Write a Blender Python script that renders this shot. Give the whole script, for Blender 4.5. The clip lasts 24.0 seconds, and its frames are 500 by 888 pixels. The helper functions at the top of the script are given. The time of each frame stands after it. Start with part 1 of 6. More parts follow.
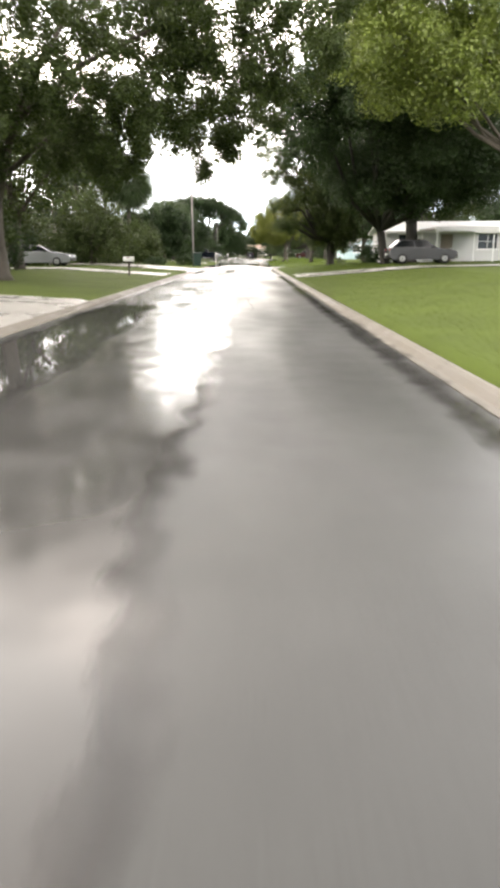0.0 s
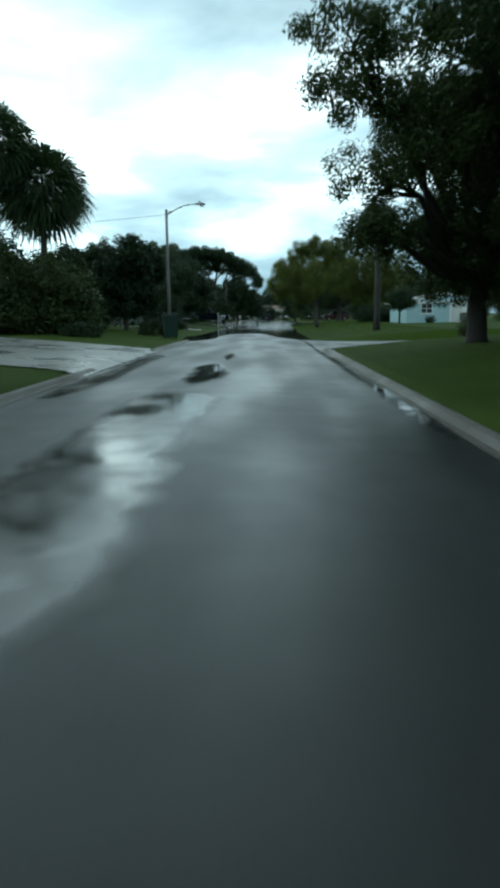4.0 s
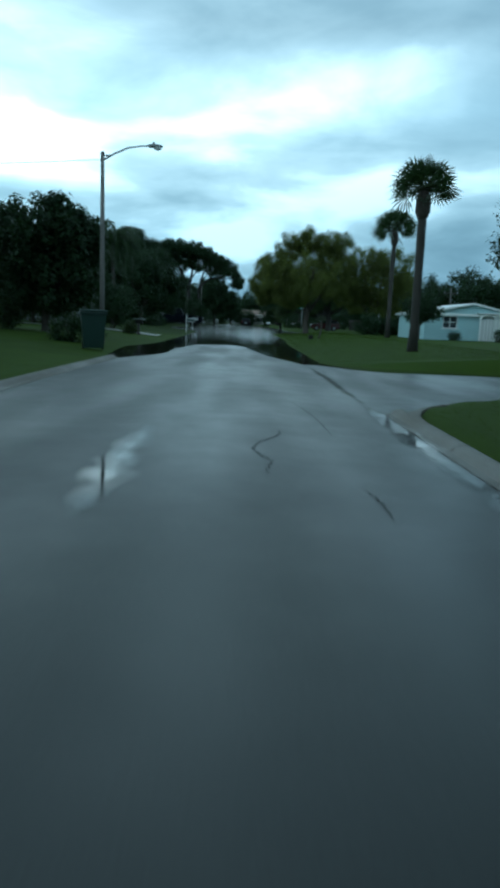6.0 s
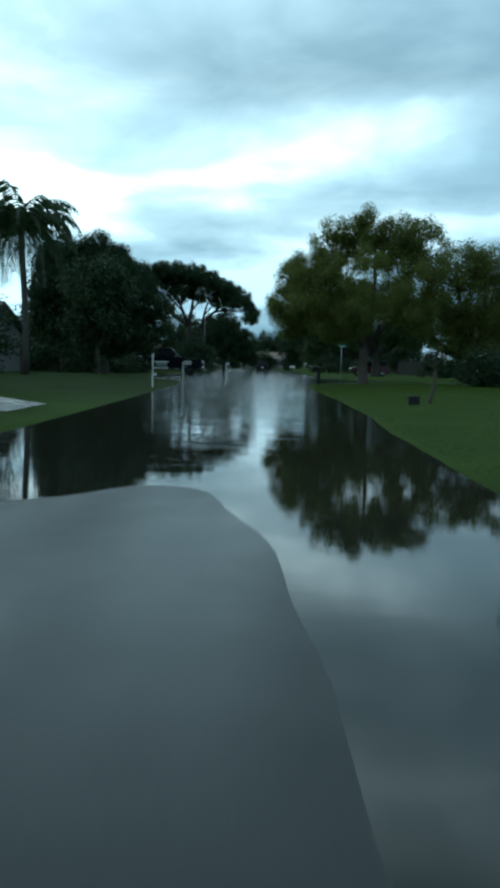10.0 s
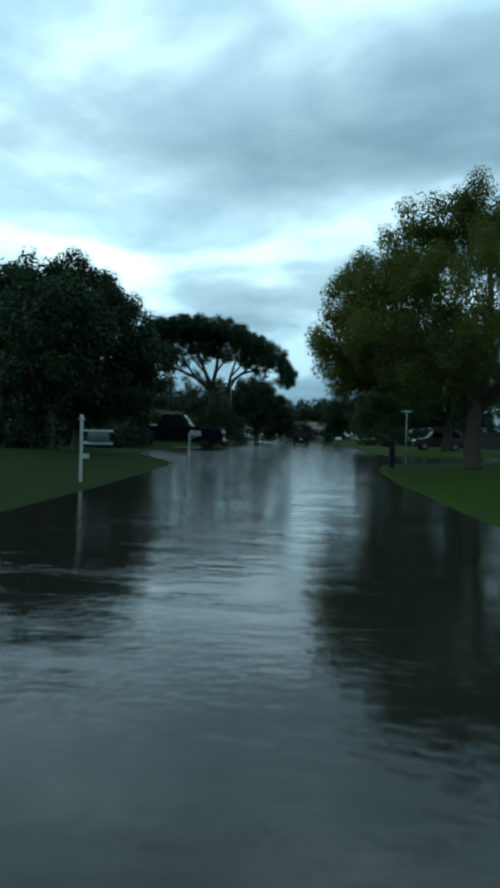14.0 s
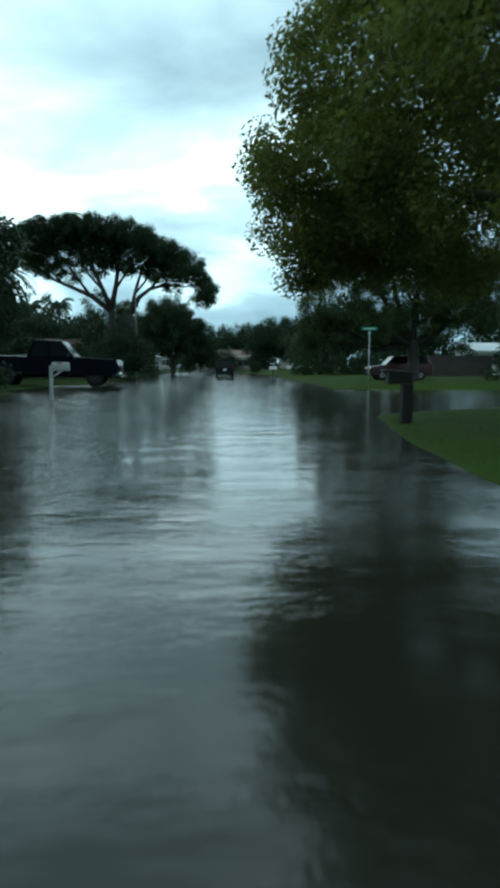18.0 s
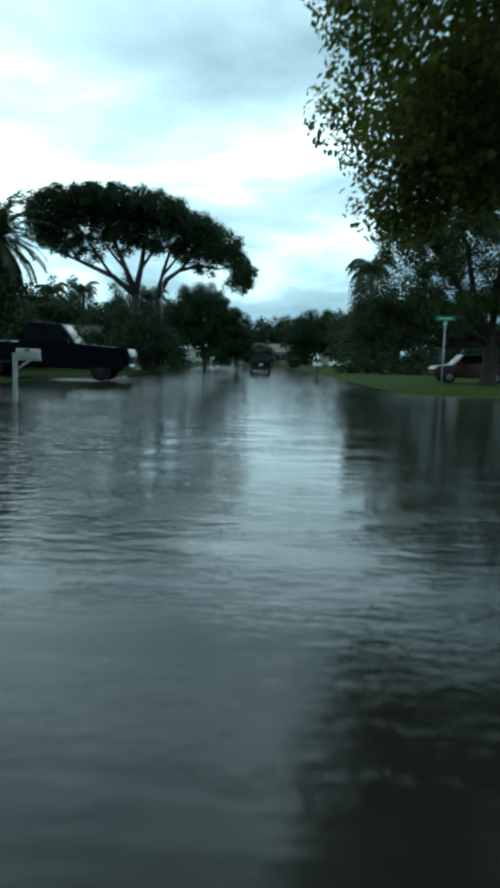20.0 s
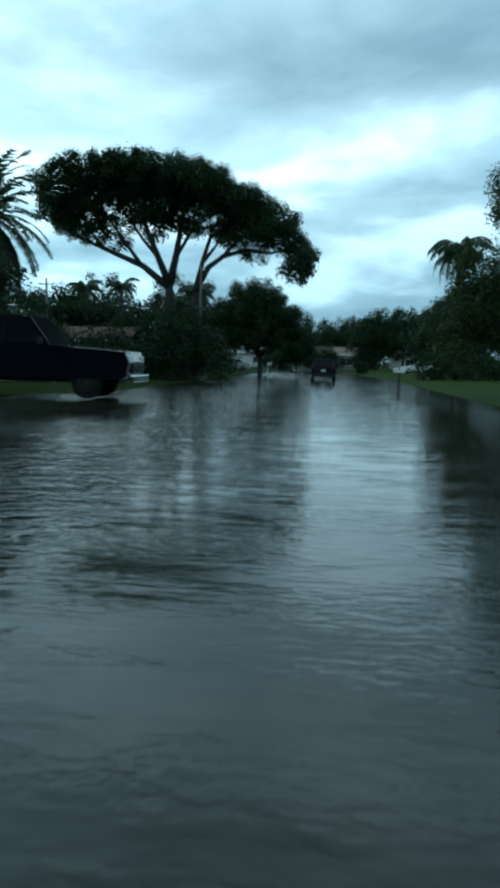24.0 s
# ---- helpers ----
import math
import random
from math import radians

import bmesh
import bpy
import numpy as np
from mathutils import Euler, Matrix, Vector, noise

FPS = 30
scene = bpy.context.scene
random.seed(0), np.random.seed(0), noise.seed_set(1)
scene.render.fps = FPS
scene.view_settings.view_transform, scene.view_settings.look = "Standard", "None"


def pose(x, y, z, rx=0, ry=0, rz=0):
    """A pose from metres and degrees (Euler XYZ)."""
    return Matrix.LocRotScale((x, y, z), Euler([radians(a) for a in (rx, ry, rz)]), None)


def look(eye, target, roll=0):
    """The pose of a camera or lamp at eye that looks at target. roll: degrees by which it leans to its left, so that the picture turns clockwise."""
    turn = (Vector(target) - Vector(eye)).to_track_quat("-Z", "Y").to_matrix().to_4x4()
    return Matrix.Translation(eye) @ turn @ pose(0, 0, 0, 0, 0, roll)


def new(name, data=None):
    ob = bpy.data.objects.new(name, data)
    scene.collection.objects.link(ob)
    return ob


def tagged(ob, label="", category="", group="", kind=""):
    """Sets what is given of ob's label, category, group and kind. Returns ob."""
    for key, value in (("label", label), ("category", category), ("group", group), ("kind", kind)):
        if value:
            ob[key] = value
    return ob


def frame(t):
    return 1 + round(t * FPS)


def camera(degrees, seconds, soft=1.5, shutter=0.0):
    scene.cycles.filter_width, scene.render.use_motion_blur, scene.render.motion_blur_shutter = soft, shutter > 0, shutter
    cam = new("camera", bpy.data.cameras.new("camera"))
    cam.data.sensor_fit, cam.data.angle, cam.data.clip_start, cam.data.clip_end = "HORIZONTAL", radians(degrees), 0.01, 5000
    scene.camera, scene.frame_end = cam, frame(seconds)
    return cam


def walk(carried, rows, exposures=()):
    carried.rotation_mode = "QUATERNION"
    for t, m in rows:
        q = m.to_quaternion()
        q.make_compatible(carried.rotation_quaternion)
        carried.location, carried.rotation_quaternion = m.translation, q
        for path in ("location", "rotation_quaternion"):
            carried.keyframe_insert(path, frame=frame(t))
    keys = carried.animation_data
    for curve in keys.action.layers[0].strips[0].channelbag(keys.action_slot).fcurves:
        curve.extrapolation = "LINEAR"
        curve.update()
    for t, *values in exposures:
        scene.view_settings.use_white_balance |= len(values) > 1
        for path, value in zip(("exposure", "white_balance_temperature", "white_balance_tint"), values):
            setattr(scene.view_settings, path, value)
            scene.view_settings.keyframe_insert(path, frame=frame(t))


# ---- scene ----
cam = camera(39.90, 24.0, soft=4.0, shutter=0.5)


def heading(x, y, z, pitch, roll, yaw):
    """A camera pose from its place and its yaw, pitch and roll in degrees."""
    ahead = Euler((radians(90 + pitch), 0, radians(yaw))).to_matrix().to_4x4()
    return Matrix.Translation((x, y, z)) @ ahead @ pose(0, 0, 0, 0, 0, roll)


# seconds, x, y, z, pitch, roll, yaw
PATH = [
    (0, 0.067, 3.343, 1.30, -15.444, -0.486, 0.005),
    (0.5, 0.073, 7.803, 1.30, -14.478, -0.367, -0.697),
    (1, 0.081, 12.378, 1.30, -15.557, 0.831, -1.803),
    (1.5, 0.089, 16.985, 1.30, -13.734, -0.751, 0.129),
    (2, 0.087, 21.637, 1.30, -11.513, -0.001, -0.708),
    (2.3, 0.084, 24.393, 1.30, -11.313, -0.973, 0.261),
    (2.5, 0.081, 26.214, 1.30, -11.013, -0.574, 1.567),
    (4.5, -0.061, 43.656, 1.30, -10.216, -0.493, 1.032),
    (5, -0.067, 47.593, 1.30, -8.836, 0.829, 0.342),
    (5.5, -0.073, 51.378, 1.30, -8.819, 0.382, 0.064),
    (6, -0.080, 54.934, 1.30, -10.159, 2.368, -1.019),
    (6.5, -0.086, 58.577, 1.30, -9.549, 1.493, -0.543),
    (7, -0.084, 62.386, 1.30, -9.203, 1.665, 0.064),
    (7.5, -0.074, 66.015, 1.30, -9.350, 2.753, 0.415),
    (8, -0.057, 69.817, 1.30, -7.980, 1.921, -0.132),
    (8.5, -0.034, 73.564, 1.30, -6.965, 0.853, 0.265),
    (9, -0.014, 77.331, 1.30, -9.258, 0.583, 1.046),
    (9.5, -0.003, 81.091, 1.30, -9.438, 3.143, 0.890),
    (10, -0.002, 84.751, 1.30, -6.668, 1.581, 0.545),
    (10.5, -0.008, 88.117, 1.30, -6.375, 1.955, 0.350),
    (11, -0.008, 90.872, 1.30, -2.275, -0.323, 0.280),
    (11.5, -0.007, 93.186, 1.30, -0.416, 0.321, 1.322),
    (13.5, 0.026, 100.572, 1.30, -1.376, 1.965, 3.103),
    (14, 0.001, 102.287, 1.30, -0.887, 1.569, 3.833),
    (14.5, -0.021, 103.969, 1.30, -1.677, 2.672, 2.847),
    (15, -0.041, 105.601, 1.30, -1.840, 2.226, 3.846),
    (15.5, -0.064, 107.274, 1.30, -1.488, 0.869, 4.908),
    (16, -0.086, 109.181, 1.30, -3.937, 0.146, 4.790),
    (16.5, -0.103, 111.173, 1.30, -6.135, -1.425, 1.208),
    (17, -0.108, 113.030, 1.30, -5.788, -2.289, -0.662),
    (17.5, -0.110, 114.920, 1.30, -6.817, -0.545, -2.295),
    (18, -0.103, 116.909, 1.30, -6.581, 0.085, -2.619),
    (18.5, -0.073, 118.998, 1.30, -6.517, 0.629, -2.397),
    (20.5, 0.056, 126.483, 1.30, -7.232, 1.995, 0.824),
    (21, 0.067, 128.108, 1.30, -7.254, 2.265, 1.550),
    (21.5, 0.075, 129.736, 1.30, -3.070, 0.499, 5.728),
    (22, 0.083, 131.325, 1.30, -2.467, -1.641, 6.622),
    (22.5, 0.096, 132.779, 1.30, -4.682, -1.910, 8.459),
    (23, 0.117, 134.035, 1.30, -7.064, -1.301, 8.763),
    (23.5, 0.140, 135.026, 1.30, -7.266, 0.877, 4.697),
    (24, 0.166, 135.930, 1.30, -6.787, 1.114, 5.520),
]
EXPOSURES = [
    (0.0, 2.4, 7500, 20), (1.0, 2.45, 7500, 20), (1.6, 2.2, 7400, 20), (2.1, 1.7, 7000, 15), (2.5, 1.15, 6400, 8), (3.5, 0.2, 5700, -7), (4.5, -0.05, 5120, -13), (5.2, -0.1, 4950, -14), (6.0, -0.35, 4770, -15), (9.0, -0.45, 4690, -15), (10.0, -0.35, 4920, -14), (11.0, -0.35, 4890, -14),
    (13.5, -0.7, 4850, -14), (15.6, -0.7, 4850, -14), (17.0, -0.1, 5170, -14), (20.5, -0.15, 5070, -14), (21.2, -0.25, 4970, -14), (22.5, -0.7, 4720, -15), (23.2, -0.75, 4690, -15), (24.0, -0.5, 4780, -15),
]
walk(cam, [(t, heading(*row)) for t, *row in PATH], EXPOSURES)

# ---- world ----
SUN_ELEV, SUN_ROT = radians(62), radians(-15)
world = bpy.data.worlds.new("overcast_sky")
scene.world = world
world.use_nodes = True


def wire(tree, kind, inputs=None, **props):
    """A node of that kind with its properties and inputs set; a socket as a value is linked."""
    n = tree.nodes.new(kind)
    for k, v in props.items():
        setattr(n, k, v)
    for k, v in (inputs or {}).items():
        if isinstance(v, bpy.types.NodeSocket):
            tree.links.new(v, n.inputs[k])
        else:
            n.inputs[k].default_value = v
    return n


def ramp(tree, fac, stops):
    n = wire(tree, "ShaderNodeValToRGB", {"Fac": fac})
    while len(n.color_ramp.elements) < len(stops):
        n.color_ramp.elements.new(0.5)
    for e, (p, c) in zip(n.color_ramp.elements, stops):
        e.position, e.color = p, (*c, 1) if len(c) == 3 else c
    return n.outputs["Color"]


def build_sky():
    w = world.node_tree
    w.nodes.clear()
    sky = wire(w, "ShaderNodeTexSky", sky_type="NISHITA", sun_disc=False, sun_elevation=SUN_ELEV, sun_rotation=SUN_ROT, air_density=1.6, dust_density=3.0)
    co = wire(w, "ShaderNodeTexCoord").outputs["Generated"]
    xyz = wire(w, "ShaderNodeSeparateXYZ", {0: co})
    up = wire(w, "ShaderNodeMath", {0: xyz.outputs["Z"], 1: 0.0}, operation="MAXIMUM").outputs[0]
    lift = wire(w, "ShaderNodeMath", {0: up, 1: 0.28}, operation="ADD").outputs[0]
    u = wire(w, "ShaderNodeMath", {0: xyz.outputs["X"], 1: lift}, operation="DIVIDE").outputs[0]
    v = wire(w, "ShaderNodeMath", {0: xyz.outputs["Y"], 1: lift}, operation="DIVIDE").outputs[0]
    deck = wire(w, "ShaderNodeCombineXYZ", {0: wire(w, "ShaderNodeMath", {0: u, 1: 0.85}, operation="MULTIPLY").outputs[0], 1: v, 2: 5.2}).outputs[0]
    big = wire(w, "ShaderNodeTexNoise", {"Vector": deck, "Scale": 1.35, "Detail": 6, "Roughness": 0.45, "Distortion": 0.6}).outputs["Fac"]
    fine = wire(w, "ShaderNodeTexNoise", {"Vector": deck, "Scale": 3.4, "Detail": 6, "Roughness": 0.5, "Distortion": 0.3}).outputs["Fac"]
    mixed = wire(w, "ShaderNodeMath", {0: big, 1: wire(w, "ShaderNodeMath", {0: fine, 1: 0.45}, operation="MULTIPLY").outputs[0]}, operation="ADD").outputs[0]
    cloud = ramp(w, mixed, [(0.50, (0.34, 0.41, 0.45)), (0.62, (0.48, 0.55, 0.58)), (0.74, (0.74, 0.79, 0.80)), (0.86, (1.35, 1.34, 1.30))])
    # a brighter break in the deck low over the horizon, a heavier deck overhead
    gap = ramp(w, up, [(0.0, (0.78, 0.90, 0.98)), (0.13, (0.98, 1.06, 1.10)), (0.20, (1.35, 1.36, 1.35)), (0.27, (1.75, 1.73, 1.70)), (0.36, (1.1, 1.11, 1.12)), (0.55, (1.5, 1.5, 1.5)), (0.76, (0.4, 0.42, 0.44)), (1.0, (0.18, 0.19, 0.21))])
    across = ramp(w, wire(w, "ShaderNodeMath", {0: xyz.outputs["X"], 1: 0.5, 2: 0.5}, operation="MULTIPLY_ADD").outputs[0], [(0.32, (1.28, 1.27, 1.25)), (0.42, (1.04, 1.04, 1.04)), (0.52, (0.97, 0.97, 0.97)), (0.64, (0.80, 0.83, 0.86))])
    gap = wire(w, "ShaderNodeVectorMath", {0: gap, 1: across}, operation="MULTIPLY").outputs[0]
    lit = wire(w, "ShaderNodeMix", {"Factor": 1.0, "A": cloud, "B": gap}, data_type="RGBA", blend_type="MULTIPLY")
    for s in lit.inputs:
        if s.type == "RGBA" and s.name == "A":
            w.links.new(cloud, s)
        if s.type == "RGBA" and s.name == "B":
            w.links.new(gap, s)
    lit_out = [o for o in lit.outputs if o.type == "RGBA"][0]
    a = wire(w, "ShaderNodeBackground", {"Color": sky.outputs[0], "Strength": 0.05})
    b = wire(w, "ShaderNodeBackground", {"Color": lit_out, "Strength": 1.15})
    both = wire(w, "ShaderNodeMixShader", {0: 0.88, 1: a.outputs[0], 2: b.outputs[0]})
    wire(w, "ShaderNodeOutputWorld", {0: both.outputs[0]})


build_sky()
sun = new("sun", bpy.data.lights.new("sun", "SUN"))
sun.data.energy, sun.data.angle, sun.data.color = 0.5, radians(170), (1.0, 0.96, 0.9)
sun.matrix_world = look((-12, 45, 90), (0, 0, 0))

# ---- materials ----


def surface(name, base, rough=0.6, grain=None, tint=0.0, bump=0.0, metal=0.0, spec=0.5, coarse=None, rough_var=0.0, leaf=False, spots=0.0):
    """A procedural material: base colour varied at a fine and a coarse scale, relief and roughness variation."""
    m = bpy.data.materials.new(name)
    m.use_nodes = True
    t = m.node_tree
    p = t.nodes["Principled BSDF"]
    p.inputs["Roughness"].default_value, p.inputs["Metallic"].default_value = rough, metal
    p.inputs["Specular IOR Level"].default_value = spec
    co = wire(t, "ShaderNodeNewGeometry").outputs["Position"] if not leaf else wire(t, "ShaderNodeTexCoord").outputs["Object"]
    grain, coarse = grain or 40.0, coarse or 0.7
    n1 = wire(t, "ShaderNodeTexNoise", {"Vector": co, "Scale": grain, "Detail": 6, "Roughness": 0.6}).outputs["Fac"]
    n2 = wire(t, "ShaderNodeTexNoise", {"Vector": co, "Scale": coarse, "Detail": 5, "Roughness": 0.55}).outputs["Fac"]
    dark = tuple(c * (1 - tint) for c in base)
    pale = tuple(min(1, c * (1 + tint)) for c in base)
    f1 = wire(t, "ShaderNodeMath", {0: n1, 1: 0.5}, operation="MULTIPLY").outputs[0]
    f2 = wire(t, "ShaderNodeMath", {0: n2, 1: 0.5, 2: f1}, operation="MULTIPLY_ADD").outputs[0]
    if leaf:
        r = wire(t, "ShaderNodeNewGeometry").outputs["Random Per Island"]
        f2 = wire(t, "ShaderNodeMath", {0: r, 1: 0.5, 2: wire(t, "ShaderNodeMath", {0: f2, 1: 0.5}, operation="MULTIPLY").outputs[0]}, operation="MULTIPLY_ADD").outputs[0]
    t.links.new(ramp(t, f2, [(0.3, dark), (0.7, pale)]), p.inputs["Base Color"])
    if rough_var:
        rr = wire(t, "ShaderNodeMapRange", {"Value": n2, 1: 0.35, 2: 0.65, 3: max(0.02, rough - rough_var), 4: min(1, rough + rough_var)})
        t.links.new(rr.outputs[0], p.inputs["Roughness"])
    if bump:
        b = wire(t, "ShaderNodeBump", {"Height": n1, "Strength": bump, "Distance": 0.02})
        t.links.new(b.outputs[0], p.inputs["Normal"])
    if leaf:
        tr = wire(t, "ShaderNodeBsdfTranslucent", {"Color": (base[0] * 1.6, base[1] * 1.6, base[2] * 0.9, 1)})
        mx = wire(t, "ShaderNodeMixShader", {0: 0.25 if leaf is True else leaf, 1: p.outputs[0], 2: tr.outputs[0]})
        out = [n for n in t.nodes if n.type == "OUTPUT_MATERIAL"][0]
        t.links.new(mx.outputs[0], out.inputs[0])
    return m


def wet_asphalt():
    m = surface("wet_asphalt", (0.039, 0.0415, 0.04), 0.3, 55, 0.35, 0.1, spec=0.28, coarse=0.35)
    t = m.node_tree
    p = t.nodes["Principled BSDF"]
    co = wire(t, "ShaderNodeNewGeometry").outputs["Position"]
    long = wire(t, "ShaderNodeMapping", {"Vector": co, "Scale": (0.9, 0.16, 1)}).outputs[0]
    n = wire(t, "ShaderNodeTexNoise", {"Vector": long, "Scale": 1.0, "Detail": 1.5, "Roughness": 0.4}).outputs["Fac"]
    r0 = wire(t, "ShaderNodeMapRange", {"Value": n, 1: 0.2, 2: 0.8, 3: 0.30, 4: 0.50}, interpolation_type="SMOOTHERSTEP").outputs[0]
    # damp blotches and worn wheel tracks at a smaller scale
    blot = wire(t, "ShaderNodeTexNoise", {"Vector": co, "Scale": 1.6, "Detail": 7, "Roughness": 0.68}).outputs["Fac"]
    r1 = wire(t, "ShaderNodeMapRange", {"Value": blot, 1: 0.3, 2: 0.7, 3: -0.04, 4: 0.04}).outputs[0]
    t.links.new(wire(t, "ShaderNodeMath", {0: r0, 1: r1}, operation="ADD").outputs[0], p.inputs["Roughness"])
    return m


def water_material(name, base, rough, scale, strength, stretch=(1, 1, 1), choppy=None, film=False):
    m = bpy.data.materials.new(name)
    m.use_nodes = True
    t = m.node_tree
    p = t.nodes["Principled BSDF"]
    p.inputs["Base Color"].default_value, p.inputs["Roughness"].default_value = (*base, 1), rough
    p.inputs["IOR"].default_value = 1.36
    co = wire(t, "ShaderNodeNewGeometry").outputs["Position"]
    mp = wire(t, "ShaderNodeMapping", {"Vector": co, "Scale": stretch}).outputs[0]
    a = wire(t, "ShaderNodeTexNoise", {"Vector": mp, "Scale": scale, "Detail": 3, "Roughness": 0.5, "Distortion": 0.6}).outputs["Fac"]
    b = wire(t, "ShaderNodeTexNoise", {"Vector": mp, "Scale": scale * 0.12, "Detail": 2}).outputs["Fac"]
    calm = wire(t, "ShaderNodeMapRange", {"Value": b, 1: 0.4, 2: 0.62, 3: 0.15, 4: 1.0}).outputs[0]
    h = wire(t, "ShaderNodeMath", {0: a, 1: calm}, operation="MULTIPLY").outputs[0]
    bp = wire(t, "ShaderNodeBump", {"Height": h, "Strength": strength, "Distance": 0.03})
    if choppy:
        # wavelets crossing the street, in gusty patches
        y = wire(t, "ShaderNodeSeparateXYZ", {0: co}).outputs["Y"]
        reach = wire(t, "ShaderNodeMapRange", {"Value": y, 1: choppy[0], 2: choppy[1], 3: 0.1, 4: 1.0}).outputs[0]
        t.links.new(wire(t, "ShaderNodeMath", {0: reach, 1: strength}, operation="MULTIPLY").outputs[0], bp.inputs["Strength"])
        t.links.new(wire(t, "ShaderNodeMath", {0: reach, 1: rough}, operation="MULTIPLY").outputs[0], p.inputs["Roughness"])
        wide = wire(t, "ShaderNodeMapping", {"Vector": co, "Scale": (1.1, 3.4, 1), "Rotation": (0, 0, 0.12)}).outputs[0]
        swell = wire(t, "ShaderNodeTexNoise", {"Vector": wide, "Scale": 1.5, "Detail": 2.5, "Roughness": 0.55, "Distortion": 0.5}).outputs["Fac"]
        gust = wire(t, "ShaderNodeTexNoise", {"Vector": co, "Scale": 0.22, "Detail": 3, "Roughness": 0.6}).outputs["Fac"]
        patch = wire(t, "ShaderNodeMapRange", {"Value": gust, 1: 0.38, 2: 0.62, 3: 0.3, 4: 1.0}).outputs[0]
        gain = wire(t, "ShaderNodeMath", {0: patch, 1: reach}, operation="MULTIPLY").outputs[0]
        push = wire(t, "ShaderNodeMath", {0: gain, 1: 0.10}, operation="MULTIPLY").outputs[0]
        bp = wire(t, "ShaderNodeBump", {"Height": swell, "Strength": push, "Distance": 0.05, "Normal": bp.outputs[0]})
        # short steep ripples running in to the left bank
        x = wire(t, "ShaderNodeSeparateXYZ", {0: co}).outputs["X"]
        bank = wire(t, "ShaderNodeMapRange", {"Value": x, 1: -1.3, 2: -2.4, 3: 0.0, 4: 1.0}).outputs[0]
        late = wire(t, "ShaderNodeMapRange", {"Value": y, 1: 121.0, 2: 130.0, 3: 0.0, 4: 1.0}).outputs[0]
        bank = wire(t, "ShaderNodeMath", {0: bank, 1: late}, operation="MULTIPLY").outputs[0]
        fine = wire(t, "ShaderNodeMapping", {"Vector": co, "Scale": (1.6, 4.2, 1), "Rotation": (0, 0, -0.5)}).outputs[0]
        chop = wire(t, "ShaderNodeTexNoise", {"Vector": fine, "Scale": 1.0, "Detail": 2.5, "Roughness": 0.55, "Distortion": 0.8}).outputs["Fac"]
        lift = wire(t, "ShaderNodeMath", {0: wire(t, "ShaderNodeMath", {0: bank, 1: gain}, operation="MULTIPLY").outputs[0], 1: 0.65}, operation="MULTIPLY").outputs[0]
        bp = wire(t, "ShaderNodeBump", {"Height": chop, "Strength": lift, "Distance": 0.12, "Normal": bp.outputs[0]})
    t.links.new(bp.outputs[0], p.inputs["Normal"])
    if film:
        # a film that thins out towards its rim
        rim = wire(t, "ShaderNodeAttribute", attribute_name="depth").outputs["Fac"]
        pat = wire(t, "ShaderNodeTexNoise", {"Vector": co, "Scale": 2.2, "Detail": 6, "Roughness": 0.65}).outputs["Fac"]
        both = wire(t, "ShaderNodeMath", {0: pat, 1: 0.9, 2: rim}, operation="MULTIPLY_ADD").outputs[0]
        fac = wire(t, "ShaderNodeMapRange", {"Value": both, 1: 0.5, 2: 0.9, 3: 0.0, 4: 1.0}).outputs[0]
        # the grain of the road breaks the sheen where the film is thinnest
        blot = wire(t, "ShaderNodeTexNoise", {"Vector": co, "Scale": 1.1, "Detail": 7, "Roughness": 0.7, "Distortion": 0.4}).outputs["Fac"]
        dull = wire(t, "ShaderNodeMapRange", {"Value": blot, 1: 0.4, 2: 0.62, 3: rough * 0.5, 4: rough * 1.7}).outputs[0]
        t.links.new(dull, p.inputs["Roughness"])
        mx = wire(t, "ShaderNodeMixShader", {0: fac, 1: wire(t, "ShaderNodeBsdfTransparent").outputs[0], 2: p.outputs[0]})
        t.links.new(mx.outputs[0], [n for n in t.nodes if n.type == "OUTPUT_MATERIAL"][0].inputs[0])
    return m


ASPHALT = wet_asphalt()
WET_FILM = water_material("thin_rain_film", (0.05, 0.05, 0.048), 0.16, 2.0, 0.03, film=True)
FLOOD = water_material("flood_water", (0.021, 0.021, 0.015), 0.105, 10.0, 0.26, (0.6, 1.4, 1), (93, 112))
PUDDLE = water_material("puddle_water", (0.05, 0.05, 0.048), 0.03, 2.0, 0.04, film=True)
GRASS = surface("wet_lawn", (0.039, 0.064, 0.005), 0.9, 28, 0.3, 0.2, spec=0.08, coarse=0.5)
BLADE = surface("grass_blade", (0.042, 0.0675, 0.0055), 0.8, 8, 0.15, spec=0.05, leaf=True)


